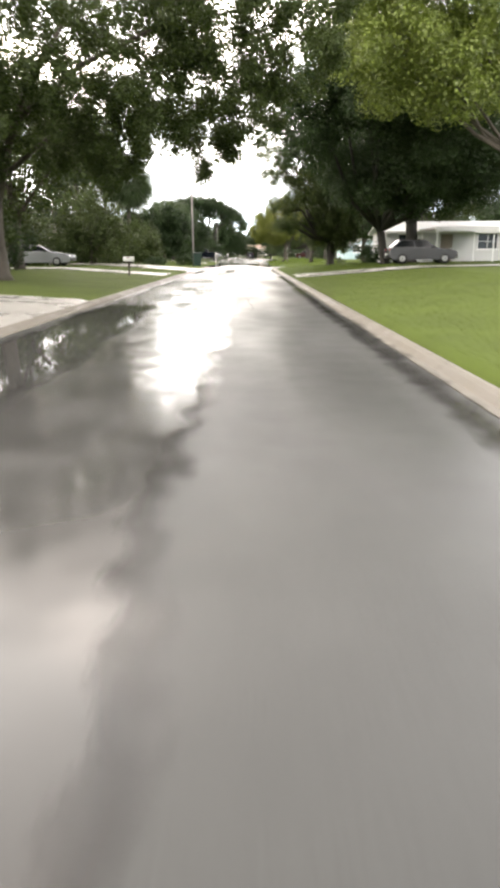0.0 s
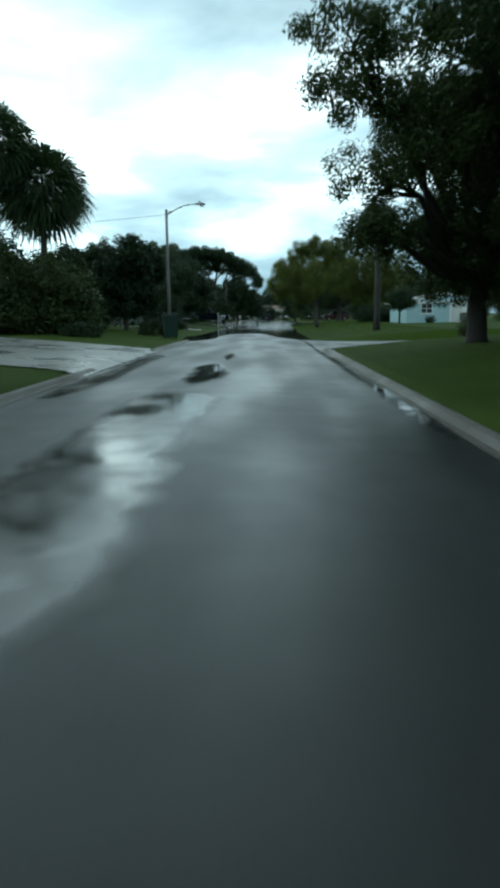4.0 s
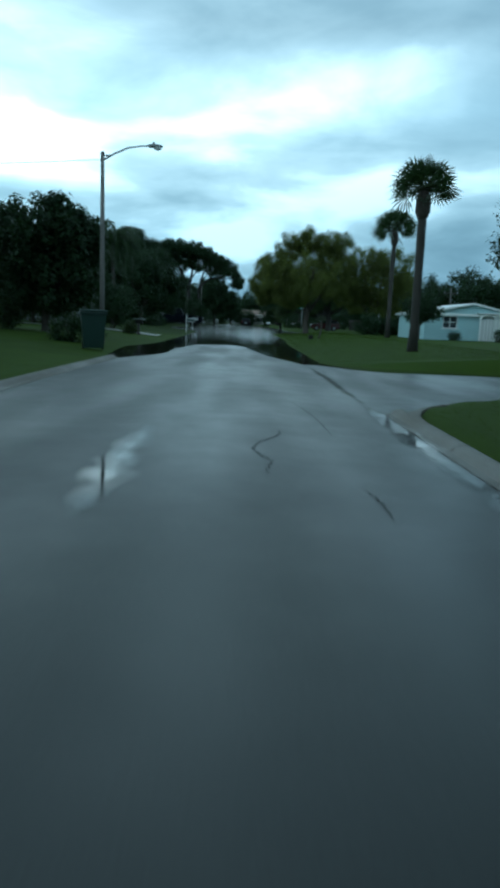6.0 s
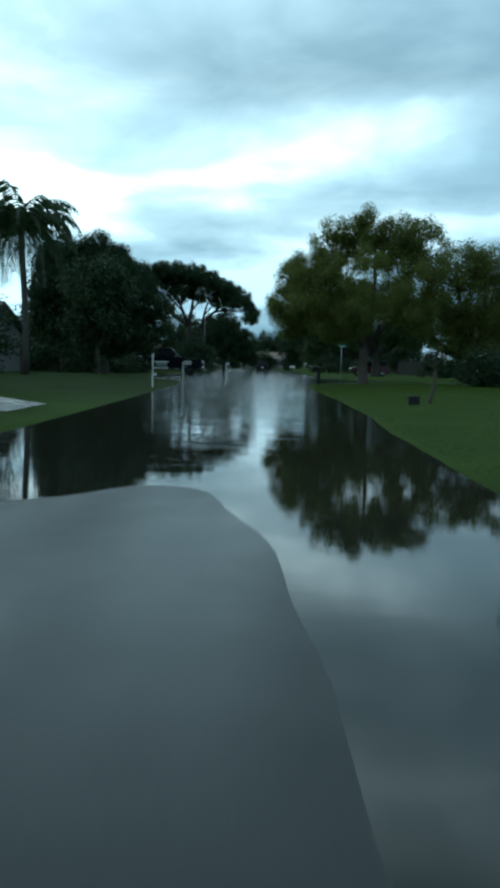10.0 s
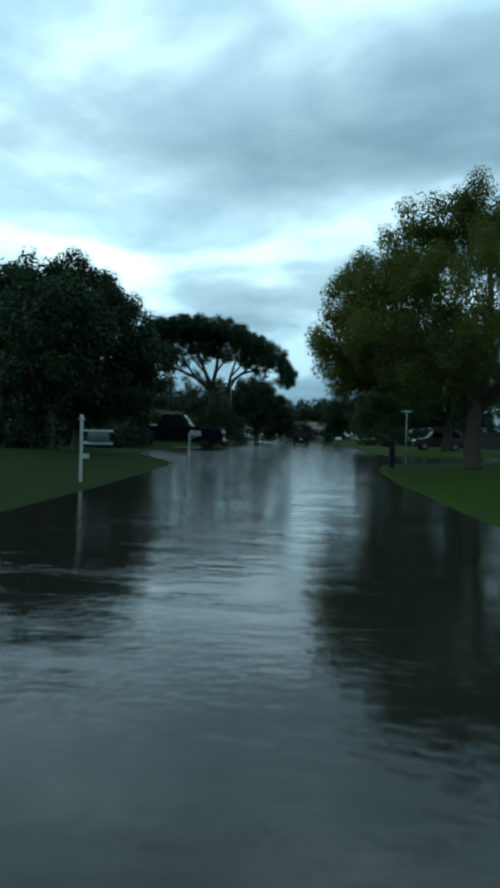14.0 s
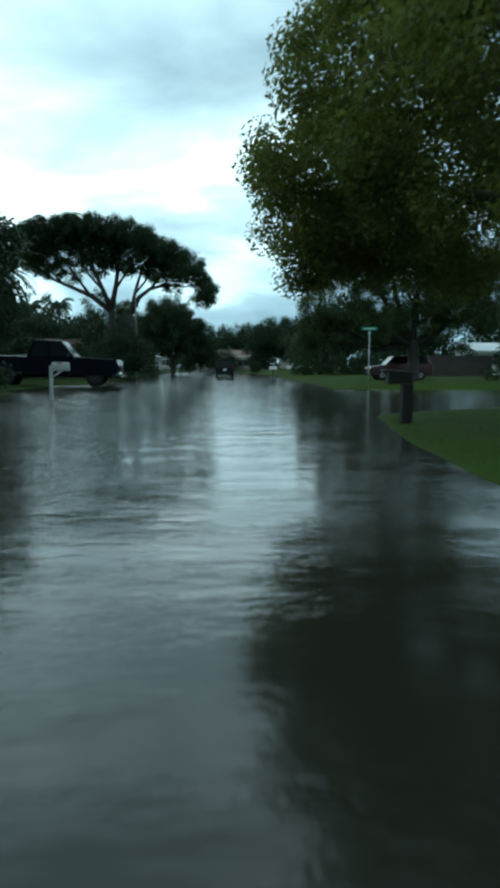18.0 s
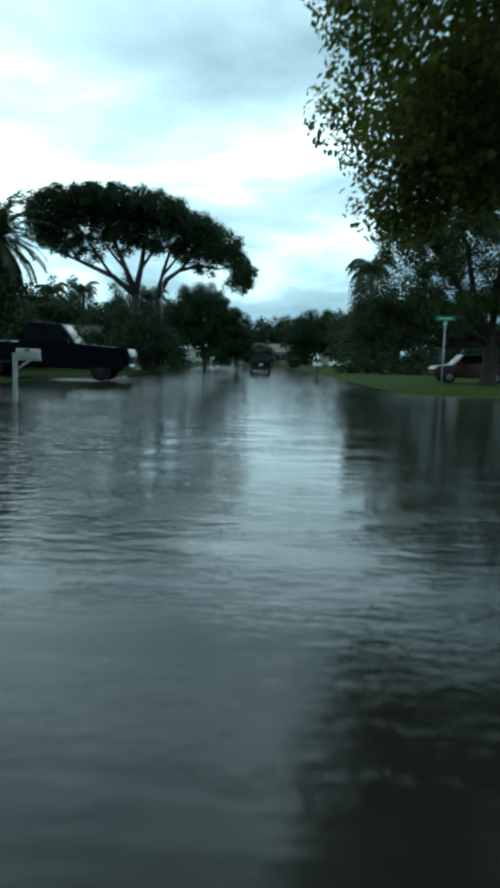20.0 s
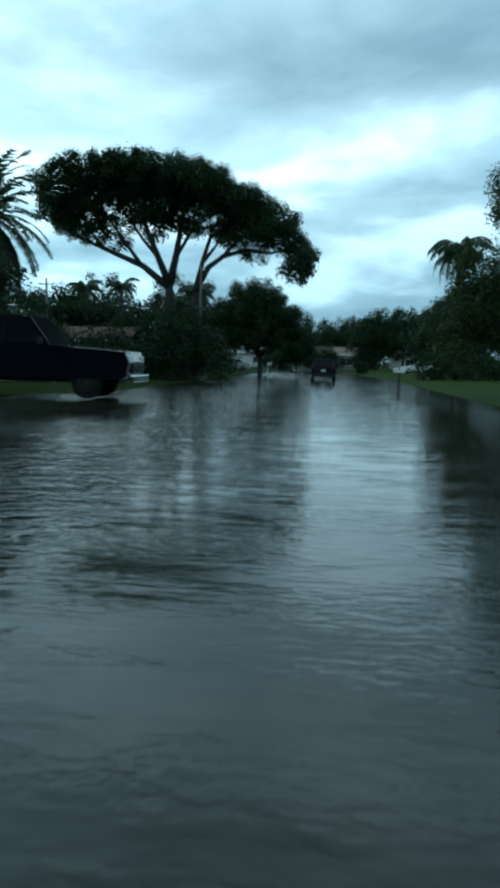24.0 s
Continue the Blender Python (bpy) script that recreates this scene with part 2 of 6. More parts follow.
def tint_and_shade_lots(m):
    """Multiplies the lawn colour yellower over the first lots and puts tree shade into it far left."""
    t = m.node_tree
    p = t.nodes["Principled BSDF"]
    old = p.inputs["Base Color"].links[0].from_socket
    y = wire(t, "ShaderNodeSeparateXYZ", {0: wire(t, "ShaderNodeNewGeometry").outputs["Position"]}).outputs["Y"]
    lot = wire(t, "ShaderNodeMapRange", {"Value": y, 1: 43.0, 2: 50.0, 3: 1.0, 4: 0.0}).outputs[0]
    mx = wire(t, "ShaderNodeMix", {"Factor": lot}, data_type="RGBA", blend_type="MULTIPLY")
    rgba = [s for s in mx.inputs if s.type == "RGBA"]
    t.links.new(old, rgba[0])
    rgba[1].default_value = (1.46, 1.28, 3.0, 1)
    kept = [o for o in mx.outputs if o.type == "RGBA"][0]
    # tree shade put into the lawn colour past the lamp on the left
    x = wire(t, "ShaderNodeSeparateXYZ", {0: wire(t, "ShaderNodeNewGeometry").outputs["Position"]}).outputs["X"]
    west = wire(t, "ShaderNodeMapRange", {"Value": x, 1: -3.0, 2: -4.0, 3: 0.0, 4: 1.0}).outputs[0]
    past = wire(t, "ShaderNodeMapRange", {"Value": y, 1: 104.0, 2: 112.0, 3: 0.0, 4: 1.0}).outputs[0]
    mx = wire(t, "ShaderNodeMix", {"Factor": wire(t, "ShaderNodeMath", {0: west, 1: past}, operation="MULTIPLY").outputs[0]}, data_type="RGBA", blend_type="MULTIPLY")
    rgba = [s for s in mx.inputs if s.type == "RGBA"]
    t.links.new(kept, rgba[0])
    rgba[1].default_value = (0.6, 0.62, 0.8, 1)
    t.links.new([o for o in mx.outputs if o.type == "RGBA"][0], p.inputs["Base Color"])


tint_and_shade_lots(GRASS)
tint_and_shade_lots(BLADE)
CONCRETE = surface("wet_concrete", (0.115, 0.104, 0.084), 0.65, 60, 0.25, 0.25, rough_var=0.15)
DRIVE = surface("driveway_concrete", (0.25, 0.245, 0.225), 0.32, 50, 0.25, 0.2, rough_var=0.14)
BARK = surface("bark", (0.055, 0.047, 0.038), 0.9, 22, 0.5, 0.9)
DARK_BARK = surface("wet_dark_bark", (0.022, 0.02, 0.017), 0.9, 22, 0.4, 0.8)
PALM_BARK = surface("palm_bark", (0.04, 0.036, 0.03), 0.9, 30, 0.4, 0.9)
OAK_LEAF = surface("oak_leaf", (0.037, 0.055, 0.017), 0.55, 1.5, 0.36, spec=0.2, leaf=True)
# brighter copy of the oak leaf, with sunlight put into its base colour
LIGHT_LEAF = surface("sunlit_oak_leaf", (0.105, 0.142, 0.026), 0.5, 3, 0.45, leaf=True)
MAPLE_LEAF = surface("maple_leaf", (0.092, 0.108, 0.03), 0.55, 1.2, 0.4, spec=0.2, leaf=0.5)
DARK_LEAF = surface("dark_leaf", (0.02, 0.038, 0.014), 0.55, 1.5, 0.36, spec=0.2, leaf=True)
PALM_LEAF = surface("palm_frond", (0.028, 0.048, 0.018), 0.45, 3, 0.45, leaf=True)
DRY_LEAF = surface("dry_frond", (0.03, 0.027, 0.017), 0.8, 3, 0.4, leaf=True)
WHITE = surface("white_paint", (0.72, 0.73, 0.71), 0.45, 30, 0.12, 0.05)
WEATHERED = surface("weathered_white_paint", (0.42, 0.43, 0.41), 0.6, 20, 0.25, 0.1)
GREY_BOX = surface("grey_green_paint", (0.05, 0.075, 0.07), 0.4, 30, 0.15)
DARK_WOOD = surface("dark_wood", (0.05, 0.045, 0.038), 0.7, 25, 0.4, 0.5)
BLACK = surface("black_plastic", (0.012, 0.012, 0.012), 0.5, 60, 0.2, spec=0.25)
RUBBER = surface("tyre_rubber", (0.013, 0.013, 0.013), 0.85, 60, 0.2, 0.2, spec=0.2)
STEEL = surface("galvanised_steel", (0.26, 0.27, 0.27), 0.6, 30, 0.25, metal=0.3)
CHROME = surface("chrome", (0.75, 0.76, 0.77), 0.12, 20, 0.05, metal=1.0)
POLE = surface("weathered_pole", (0.15, 0.14, 0.13), 0.8, 20, 0.3, 0.3)
BIN = surface("green_plastic", (0.006, 0.024, 0.017), 0.5, 30, 0.2)
SIGN_GREEN = surface("sign_green", (0.01, 0.16, 0.10), 0.4, 30, 0.1)
NAVY = surface("dark_blue_car_paint", (0.004, 0.0055, 0.009), 0.14, 60, 0.15, spec=0.35)
CHARCOAL = surface("charcoal_car_paint", (0.035, 0.036, 0.04), 0.22, 60, 0.15, spec=0.7)
SILVER = surface("silver_car_paint", (0.42, 0.44, 0.46), 0.25, 60, 0.1, metal=0.5)
MAROON = surface("dark_red_car_paint", (0.05, 0.012, 0.014), 0.25, 60, 0.15, spec=0.7)
GLASS = surface("tinted_glass", (0.008, 0.01, 0.011), 0.1, 30, 0.1, spec=0.25)
LENS_RED = surface("red_lens", (0.14, 0.01, 0.01), 0.2, 30, 0.1)
LENS_CLEAR = surface("clear_lens", (0.75, 0.76, 0.75), 0.15, 30, 0.1)
TEAL_WALL = surface("pale_teal_stucco", (0.36, 0.50, 0.52), 0.8, 40, 0.12, 0.3)
DARK_WALL = surface("dark_grey_siding", (0.10, 0.105, 0.10), 0.8, 40, 0.15, 0.3)
CREAM_WALL = surface("cream_stucco", (0.42, 0.40, 0.34), 0.8, 40, 0.12, 0.3)
GREY_WALL = surface("pale_grey_stucco", (0.50, 0.51, 0.50), 0.8, 40, 0.12, 0.3)
ROOF = surface("grey_shingle", (0.13, 0.125, 0.12), 0.85, 18, 0.35, 0.6)
ROOF_WHITE = surface("white_metal_roof", (0.66, 0.67, 0.66), 0.4, 10, 0.12)
ROOF_BROWN = surface("brown_shingle", (0.17, 0.12, 0.09), 0.85, 18, 0.35, 0.6)
PANE = surface("window_pane", (0.03, 0.035, 0.04), 0.05, 20, 0.2, spec=0.8)
DOORWOOD = surface("door_paint", (0.20, 0.16, 0.13), 0.5, 20, 0.2)
STONE = surface("pale_stone", (0.45, 0.43, 0.38), 0.8, 25, 0.3, 0.4)

# ---- mesh helpers ----


def mesh_of(name, verts, faces, material, smooth=False):
    me = bpy.data.meshes.new(name)
    me.from_pydata([tuple(v) for v in verts], [], [tuple(f) for f in faces])
    me.materials.append(material)
    if smooth:
        me.polygons.foreach_set("use_smooth", [True] * len(me.polygons))
    me.update()
    return me


def quads_mesh(name, co, material, per=4):
    """A mesh from an array of separate faces: (n, per, 3)."""
    n = len(co)
    me = bpy.data.meshes.new(name)
    me.vertices.add(n * per)
    me.vertices.foreach_set("co", np.ascontiguousarray(co, dtype=np.float32).ravel())
    me.loops.add(n * per)
    me.loops.foreach_set("vertex_index", np.arange(n * per, dtype=np.int32))
    me.polygons.add(n)
    me.polygons.foreach_set("loop_start", np.arange(0, n * per, per, dtype=np.int32))
    me.materials.append(material)
    me.update(calc_edges=True)
    me.validate()
    return me


def thing(name, at=(0, 0, 0), turn=0.0, label="", category="", group="", kind=""):
    ob = new(name)
    ob.empty_display_size = 0.2
    ob.matrix_basis = pose(*at, 0, 0, turn)
    return tagged(ob, label, category, group, kind)


def child(name, me, parent, label=""):
    ob = new(name, me)
    ob.parent = parent
    if label:
        tagged(ob, label)
    return ob


def part(name, bm, material, parent, label="", smooth=False):
    me = bpy.data.meshes.new(name)
    bm.normal_update()
    bm.to_mesh(me)
    bm.free()
    me.materials.append(material)
    if smooth:
        me.polygons.foreach_set("use_smooth", [True] * len(me.polygons))
    return child(name, me, parent, label)


def box(size, at=(0, 0, 0), bevel=0.01, turn=(0, 0, 0), bm=None):
    """A bevelled block, centred at a place."""
    b = bmesh.new()
    bmesh.ops.create_cube(b, size=1.0)
    bmesh.ops.scale(b, vec=size, verts=b.verts)
    if bevel:
        bmesh.ops.bevel(b, geom=list(b.edges), offset=min(bevel, min(size) * 0.45), segments=2, affect="EDGES", profile=0.6)
    bmesh.ops.transform(b, matrix=pose(*at, *turn), verts=b.verts)
    if bm is None:
        return b
    tmp = bpy.data.meshes.new("tmp")
    b.to_mesh(tmp)
    b.free()
    bm.from_mesh(tmp)
    bpy.data.meshes.remove(tmp)
    return bm


def tube_arrays(points, radii, sides=8):
    """Vertices and faces of a tapered tube along points."""
    pts = [Vector(p) for p in points]
    verts, faces = [], []
    for i, p in enumerate(pts):
        d = (pts[min(i + 1, len(pts) - 1)] - pts[max(i - 1, 0)]).normalized()
        a = d.cross(Vector((0.3, 0.9, 0.1)))
        a = (a if a.length > 1e-3 else d.cross(Vector((1, 0, 0)))).normalized()
        b = d.cross(a)
        for s in range(sides):
            g = 2 * math.pi * s / sides
            verts.append(p + (a * math.cos(g) + b * math.sin(g)) * radii[i])
    for i in range(len(pts) - 1):
        for s in range(sides):
            t = (s + 1) % sides
            faces.append((i * sides + s, i * sides + t, (i + 1) * sides + t, (i + 1) * sides + s))
    faces.append(tuple(range(sides))[::-1])
    faces.append(tuple((len(pts) - 1) * sides + s for s in range(sides)))
    return verts, faces


def tube(name, points, radii, material, parent, sides=8, label=""):
    v, f = tube_arrays(points, radii, sides)
    return child(name, mesh_of(name, v, f, material, True), parent, label)


# ---- the lie of the land ----
WATER, CROWN_X = -0.03, -0.95


def ease(a, b, v):
    u = np.clip((v - a) / (b - a), 0, 1)
    return u * u * (3 - 2 * u)


def even_line(y, ys, zs):
    """A line through heights along the street, its bends rounded over a few metres."""
    return sum(np.interp(y + d, ys, zs) for d in (-1.6, -0.8, 0.0, 0.8, 1.6)) / 5


def crown_height(y):
    return even_line(y, [-50, 74, 77, 79.4, 81.8, 86, 89.8, 92, 93.2, 95, 130, 150, 176, 186, 400], [0.06, 0.06, 0.052, 0.039, 0.016, -0.0014, -0.017, -0.0275, -0.038, -0.05, -0.10, -0.16, -0.14, -0.05, -0.05])


def shore(x, y):
    """How far past the road's edge the lawn lies at the flood's level."""
    right = np.interp(y, [-50, 60, 66, 77, 79, 86, 90, 98, 104, 112, 121, 125, 128, 131, 136, 140, 157, 200, 240, 300], [-1.8, -1.8, -1.2, -0.2, 0.3, 0.35, 0.5, 0.66, 0.98, 1.08, 0.88, 0.95, 1.1, 1.45, 2.1, 3.1, 4.2, 4.2, 1.6, -1])
    left = np.interp(y, [-50, 60, 72, 77, 82, 86, 88.5, 91, 96, 104, 110, 116, 122, 129, 132, 134, 138, 142, 152, 162, 186, 220, 300], [-1.8, -1.8, -0.8, 0.5, 1.0, 1.25, 0.8, 0.45, 0.2, 0.35, 0.5, 0.55, 0.7, 1.0, 1.6, 2.2, 3.8, 5.2, 5.4, 4.6, 3.8, 3.0, -1])
    return np.where(x > CROWN_X, right, left)


def road_height(x, y):
    fall = np.where(x > CROWN_X, even_line(y, [68, 79, 86, 90], [0.02, 0.042, 0.042, 0.025]), even_line(y, [68, 77, 80, 84.4, 89.6, 91.6], [0.02, 0.036, 0.048, 0.027, 0.0156, 0.0103]))
    dx = np.sqrt((x - CROWN_X) ** 2 + 1.0) - 1.0
    worn = 0.0011 * np.sin(1.7 * x + 0.9 * y) + 0.0009 * np.sin(2.6 * y - 1.3 * x + 1.0) + 0.0008 * np.sin(4.1 * x + 1.9 * y + 2.0)
    return crown_height(y) - fall * dx + worn * ease(70, 78, y)


def land_height(x, y):
    """The lawns beside the street."""
    d = np.abs(x - CROWN_X) - 3.0
    d = d + (0.03 * np.sin(y * 0.83 + x * 0.2) + 0.015 * np.sin(y * 2.3 + 1.0)) * ease(80, 95, y)
    rise = 0.065 * (np.clip(d, 0, 7) - shore(x, y))
    z = WATER + rise + 0.008 * np.clip(d - 7, 0, 60)
    # the two side streets on the right
    mouth = 3.55 - np.sqrt(np.clip(3.55**2 - np.clip(5.6 - x, 0, 3.5) ** 2, 0, None))
    cut = ease(1.9, 2.3, x) * (ease(66.6 - mouth, 67.5 - mouth, y) - ease(75.9 + mouth, 76.8 + mouth, y))
    z = z * (1 - cut) + cut * (-0.10)
    cut = ease(2.5, 4.5, x) * (ease(134.5, 138.5, y) - ease(151.5, 156, y))
    z = z * (1 - cut) + cut * (-0.16)
    cut = ease(5.0, 7.0, -x) * (ease(148.5, 151, y) - ease(160.5, 163, y)) * ease(-14, -9, x)
    z = z * (1 - cut) + cut * (WATER - 0.02)
    return z


def sheet(name, xs, ys, height, material):
    gx, gy = np.meshgrid(xs, ys)
    gz = height(gx, gy)
    v = np.stack([gx, gy, gz], -1).reshape(-1, 3)
    n = len(xs)
    f = [(j * n + i, j * n + i + 1, (j + 1) * n + i + 1, (j + 1) * n + i) for j in range(len(ys) - 1) for i in range(n - 1)]
    return new(name, mesh_of(name, v, f, material, True))


def ground_height(x, y):
    d = np.abs(x - CROWN_X)
    under = ease(3.55, 3.2, d)
    return land_height(x, y) * (1 - under) + (road_height(np.clip(x, -4.4, 2.5), y) - 0.12) * under - 0.0


XS = np.concatenate([[-900, -300, -120, -60], np.arange(-40, -6, 1.0), np.arange(-6, 5, 0.18), np.arange(5, 40, 1.0), [60, 120, 300, 900]])
YS = np.concatenate([[-300, -100, -40], np.arange(-15, 60, 1.5), np.arange(60, 165, 0.6), np.arange(165, 300, 2.5), [320, 400, 600, 1000, 1500]])
tagged(sheet("ground", XS, YS, ground_height, GRASS), "mown wet green lawn ground on both sides of the street", "ground", kind="structure")

RX = np.linspace(-3.95, 2.05, 33)
RY = np.concatenate([np.arange(-40, 60, 2.0), np.arange(60, 110, 0.5), np.arange(110, 262, 2.0)])
tagged(sheet("road", RX, RY, road_height, ASPHALT), "wet grey asphalt street sinking under flood water", "road", kind="structure")


def side_height(x, y):
    return road_height(2.0, y) * ease(4.5, 2.0, x) + (-0.006 - 0.05 * ease(73.0, 76.5, y)) * ease(2.0, 4.5, x)


def side_street():
    """The mouth of the side street, flaring where it meets the main street."""
    xs = np.concatenate([np.linspace(2.0, 6, 17), np.linspace(7, 60, 16)])
    v, f, n = [], [], 15
    for i, x in enumerate(xs):
        flare = 3.55 - math.sqrt(max(0.0, 3.55**2 - min(3.55, max(0.0, 5.6 - x)) ** 2))
        for k in range(n):
            y = 67.0 - flare + (9.4 + 2 * flare) * k / (n - 1)
            v.append((x, y, float(side_height(x, y)) + 0.003))
            if i and k:
                j = i * n + k
                f.append((j - n - 1, j - 1, j, j - n))
    return new("side_street", mesh_of("side_street", v, f, ASPHALT, True))


tagged(side_street(), "wet asphalt side street joining the main street", "road", kind="structure")

# flood water
WX = np.concatenate([[-60, -30], np.arange(-16, 14, 1.0), [30, 60]])
WY = np.concatenate([np.arange(62, 270, 4.0)])
tagged(sheet("water", WX, WY, lambda x, y: WATER + 0 * x, FLOOD), "brown flood water with small ripples covering the street", "water", kind="structure")


def strip(name, y0, y1, left, right, z, material, step=0.25, cols=13):
    """A film lying on the street between two edges, with its depth stored from rim to middle."""
    ys = np.arange(y0, y1 + step / 2, step)
    v, f, depth = [], [], []
    for i, y in enumerate(ys):
        a, b = left(y), right(y)
        for k in range(cols):
            x = a + (b - a) * k / (cols - 1)
            v.append((x, y, z(x, y)))
            depth.append(min(1.0, 1.6 * min(x - a, b - x), (y - y0) / 2, (y1 - y) / 2))
        if i:
            for k in range(cols - 1):
                f.append(((i - 1) * cols + k, (i - 1) * cols + k + 1, i * cols + k + 1, i * cols + k))
    me = mesh_of(name, v, f, material, True)
    me.attributes.new("depth", "FLOAT", "POINT").data.foreach_set("value", depth)
    return new(name, me)


def wobble(y, seed, size=1.0):
    return size * (noise.noise((y * 0.23, seed, 0)) + 0.5 * noise.noise((y * 0.71, seed, 3)) + 0.25 * noise.noise((y * 2.1, seed, 7)))


def puddle(y0, y1, xl, xr, seed, wob=0.5, material=None, dish=0.0):
    def pinch(y):
        return min(1.0, (y - y0) / 1.5, (y1 - y) / 1.5)
    mid = (xl + xr) / 2
    ob = strip("puddle", y0, y1, lambda y: mid + (xl - mid) * max(0, pinch(y)) ** 0.5 + wobble(y, seed, wob * 0.5) * max(0, pinch(y)),
               lambda y: mid + (xr - mid) * max(0, pinch(y)) ** 0.5 + wobble(y, seed + 9, wob) * max(0, pinch(y)), lambda x, y: float(road_height(x, y)) + (0.005 if material else 0.009) + dish * max(0.0, x - xl), material or PUDDLE)
    return tagged(ob, "still rain water lying in a shallow dip of the asphalt", "puddle", "puddles on the street")


puddle(-6, 41, -3.85, -0.2, 1.0, 0.35, WET_FILM)
puddle(3, 22, -3.8, -2.0, 11.0, 0.4)
puddle(35.2, 37.4, -2.9, -1.3, 7.0, 0.3)
puddle(41, 51.5, -2.2, -0.7, 2.0, 0.35, WET_FILM)
puddle(52, 58, -1.8, -0.9, 3.0, 0.2)
puddle(59, 63, -1.35, -0.85, 8.0, 0.15)
puddle(2, 31, 1.62, 2.1, 4.0, 0.08, dish=0.075)
puddle(30, 45, 1.68, 2.1, 9.0, 0.06, dish=0.075)
puddle(46, 66, 1.74, 2.1, 5.0, 0.08, dish=0.06)
puddle(50, 63, -3.95, -3.1, 6.0, 0.15, WET_FILM)
puddle(30, 44, -3.95, -3.3, 10.0, 0.12, WET_FILM)
puddle(66, 75, 1.82, 2.12, 12.0, 0.08)
puddle(72.2, 75.4, 2.1, 3.2, 13.0, 0.2)



def seam(points, width, seed, material, label):
    """A ragged crack or scrape lying on the asphalt along points."""
    pts = []
    for (x0, y0), (x1, y1) in zip(points, points[1:]):
        pts += [(x0 + (x1 - x0) * k / 8, y0 + (y1 - y0) * k / 8) for k in range(8)]
    pts.append(points[-1])
    v, f = [], []
    for i, (x, y) in enumerate(pts):
        a, b = pts[max(i - 1, 0)], pts[min(i + 1, len(pts) - 1)]
        d = Vector((b[0] - a[0], b[1] - a[1])).normalized()
        thin = width * min(1.0, (i + 0.4) / 4, (len(pts) - i - 0.6) / 4) * (0.65 + 0.7 * abs(noise.noise((i * 0.9, seed, 1))))
        x, y = x + 0.05 * noise.noise((i * 0.6, seed, 5)), y + 0.05 * noise.noise((i * 0.6, seed, 8))
        for s in (-0.5, 0.5):
            px, py = x - d.y * thin * s, y + d.x * thin * s
            v.append((px, py, float(road_height(px, py)) + 0.005))
        if i:
            f.append((2 * i - 2, 2 * i - 1, 2 * i + 1, 2 * i))
    return tagged(new("pavement_crack", mesh_of("pavement_crack", v, f, material)), label, "crack", "cracks in the street")


TAR = surface("dark_crack", (0.012, 0.012, 0.012), 0.7, 60, 0.3, 0.3)
SCRAPE = surface("pale_scrape", (0.2, 0.2, 0.19), 0.6, 40, 0.4, 0.2)
DARK_SEAM, PALE_SEAM = "dark ragged crack along the wet asphalt", "pale scraped patch on the wet asphalt"
seam([(0.02, 24.0), (0.08, 21.6), (0.17, 20.2), (0.145, 18.8)], 0.018, 1, TAR, DARK_SEAM)
seam([(0.4, 19.3), (0.8, 19.7), (1.25, 19.95)], 0.16, 2, SCRAPE, PALE_SEAM)
seam([(0.36, 29.5), (0.4, 28.3), (0.36, 26.5)], 0.014, 3, TAR, DARK_SEAM)
seam([(0.42, 63.0), (0.36, 62.5), (0.16, 62.1), (0.06, 61.7), (0.13, 61.35), (0.24, 61.1), (0.19, 60.8), (0.17, 60.5)], 0.022, 4, TAR, DARK_SEAM)
seam([(0.93, 60.1), (0.98, 59.7), (0.97, 59.3)], 0.02, 5, TAR, DARK_SEAM)
seam([(0.75, 66.0), (0.95, 64.2), (1.0, 62.6)], 0.018, 6, TAR, DARK_SEAM)

# kerbs: sloped concrete gutter pieces
def kerb_run(name, side, y0, y1, label):
    root = thing(name, label=label, category="kerb", kind="structure")
    edge = CROWN_X + side * 3.0
    prof = [(0.0, -0.10), (0.0, 0.010), (0.09, 0.018), (0.16, 0.075), (0.22, 0.095), (0.28, 0.09), (0.30, -0.10)]
    length, n = 2.98, len(prof)
    v = [(side * px, s * length, pz) for s in (0, 1) for px, pz in prof]
    f = [(i, i + 1, n + i + 1, n + i) for i in range(n - 1)] + [tuple(range(n))[::-1], tuple(range(n, 2 * n))]
    me = mesh_of("kerb_stone", v, f, CONCRETE)
    for y in np.arange(y0, y1, 3.0):
        if side < 0 and 53.5 < y < 65:
            continue
        o = child("kerb_stone", me, root)
        z0, z1 = float(road_height(edge, y)), float(road_height(edge, y + 3))
        o.matrix_basis = pose(edge, y, z0, math.degrees(math.atan2(z1 - z0, 3.0)))
    return root


def kerb_corner(name, centre, r, a0, a1, label):
    """A curved run of short kerb pieces round a street corner, concave side towards the centre."""
    root = thing(name, label=label, category="kerb", kind="structure")
    n = 9
    prof = [(0.0, -0.10), (0.0, 0.010), (-0.09, 0.018), (-0.16, 0.075), (-0.22, 0.095), (-0.28, 0.09), (-0.30, -0.10)]
    k = len(prof)
    for i in range(n):
        g0, g1 = radians(a0 + (a1 - a0) * i / n), radians(a0 + (a1 - a0) * (i + 0.985) / n)
        v = []
        for g in (g0, g1):
            x, y = centre[0] + r * math.cos(g), centre[1] + r * math.sin(g)
            z = float(side_height(max(x, 2.0), y))
            v += [(centre[0] + (r + px) * math.cos(g), centre[1] + (r + px) * math.sin(g), z + pz) for px, pz in prof]
        f = [(q, q + 1, k + q + 1, k + q) for q in range(k - 1)] + [tuple(range(k))[::-1], tuple(range(k, 2 * k))]
        child("kerb_stone", mesh_of("kerb_stone", v, f, CONCRETE), root)
    return root


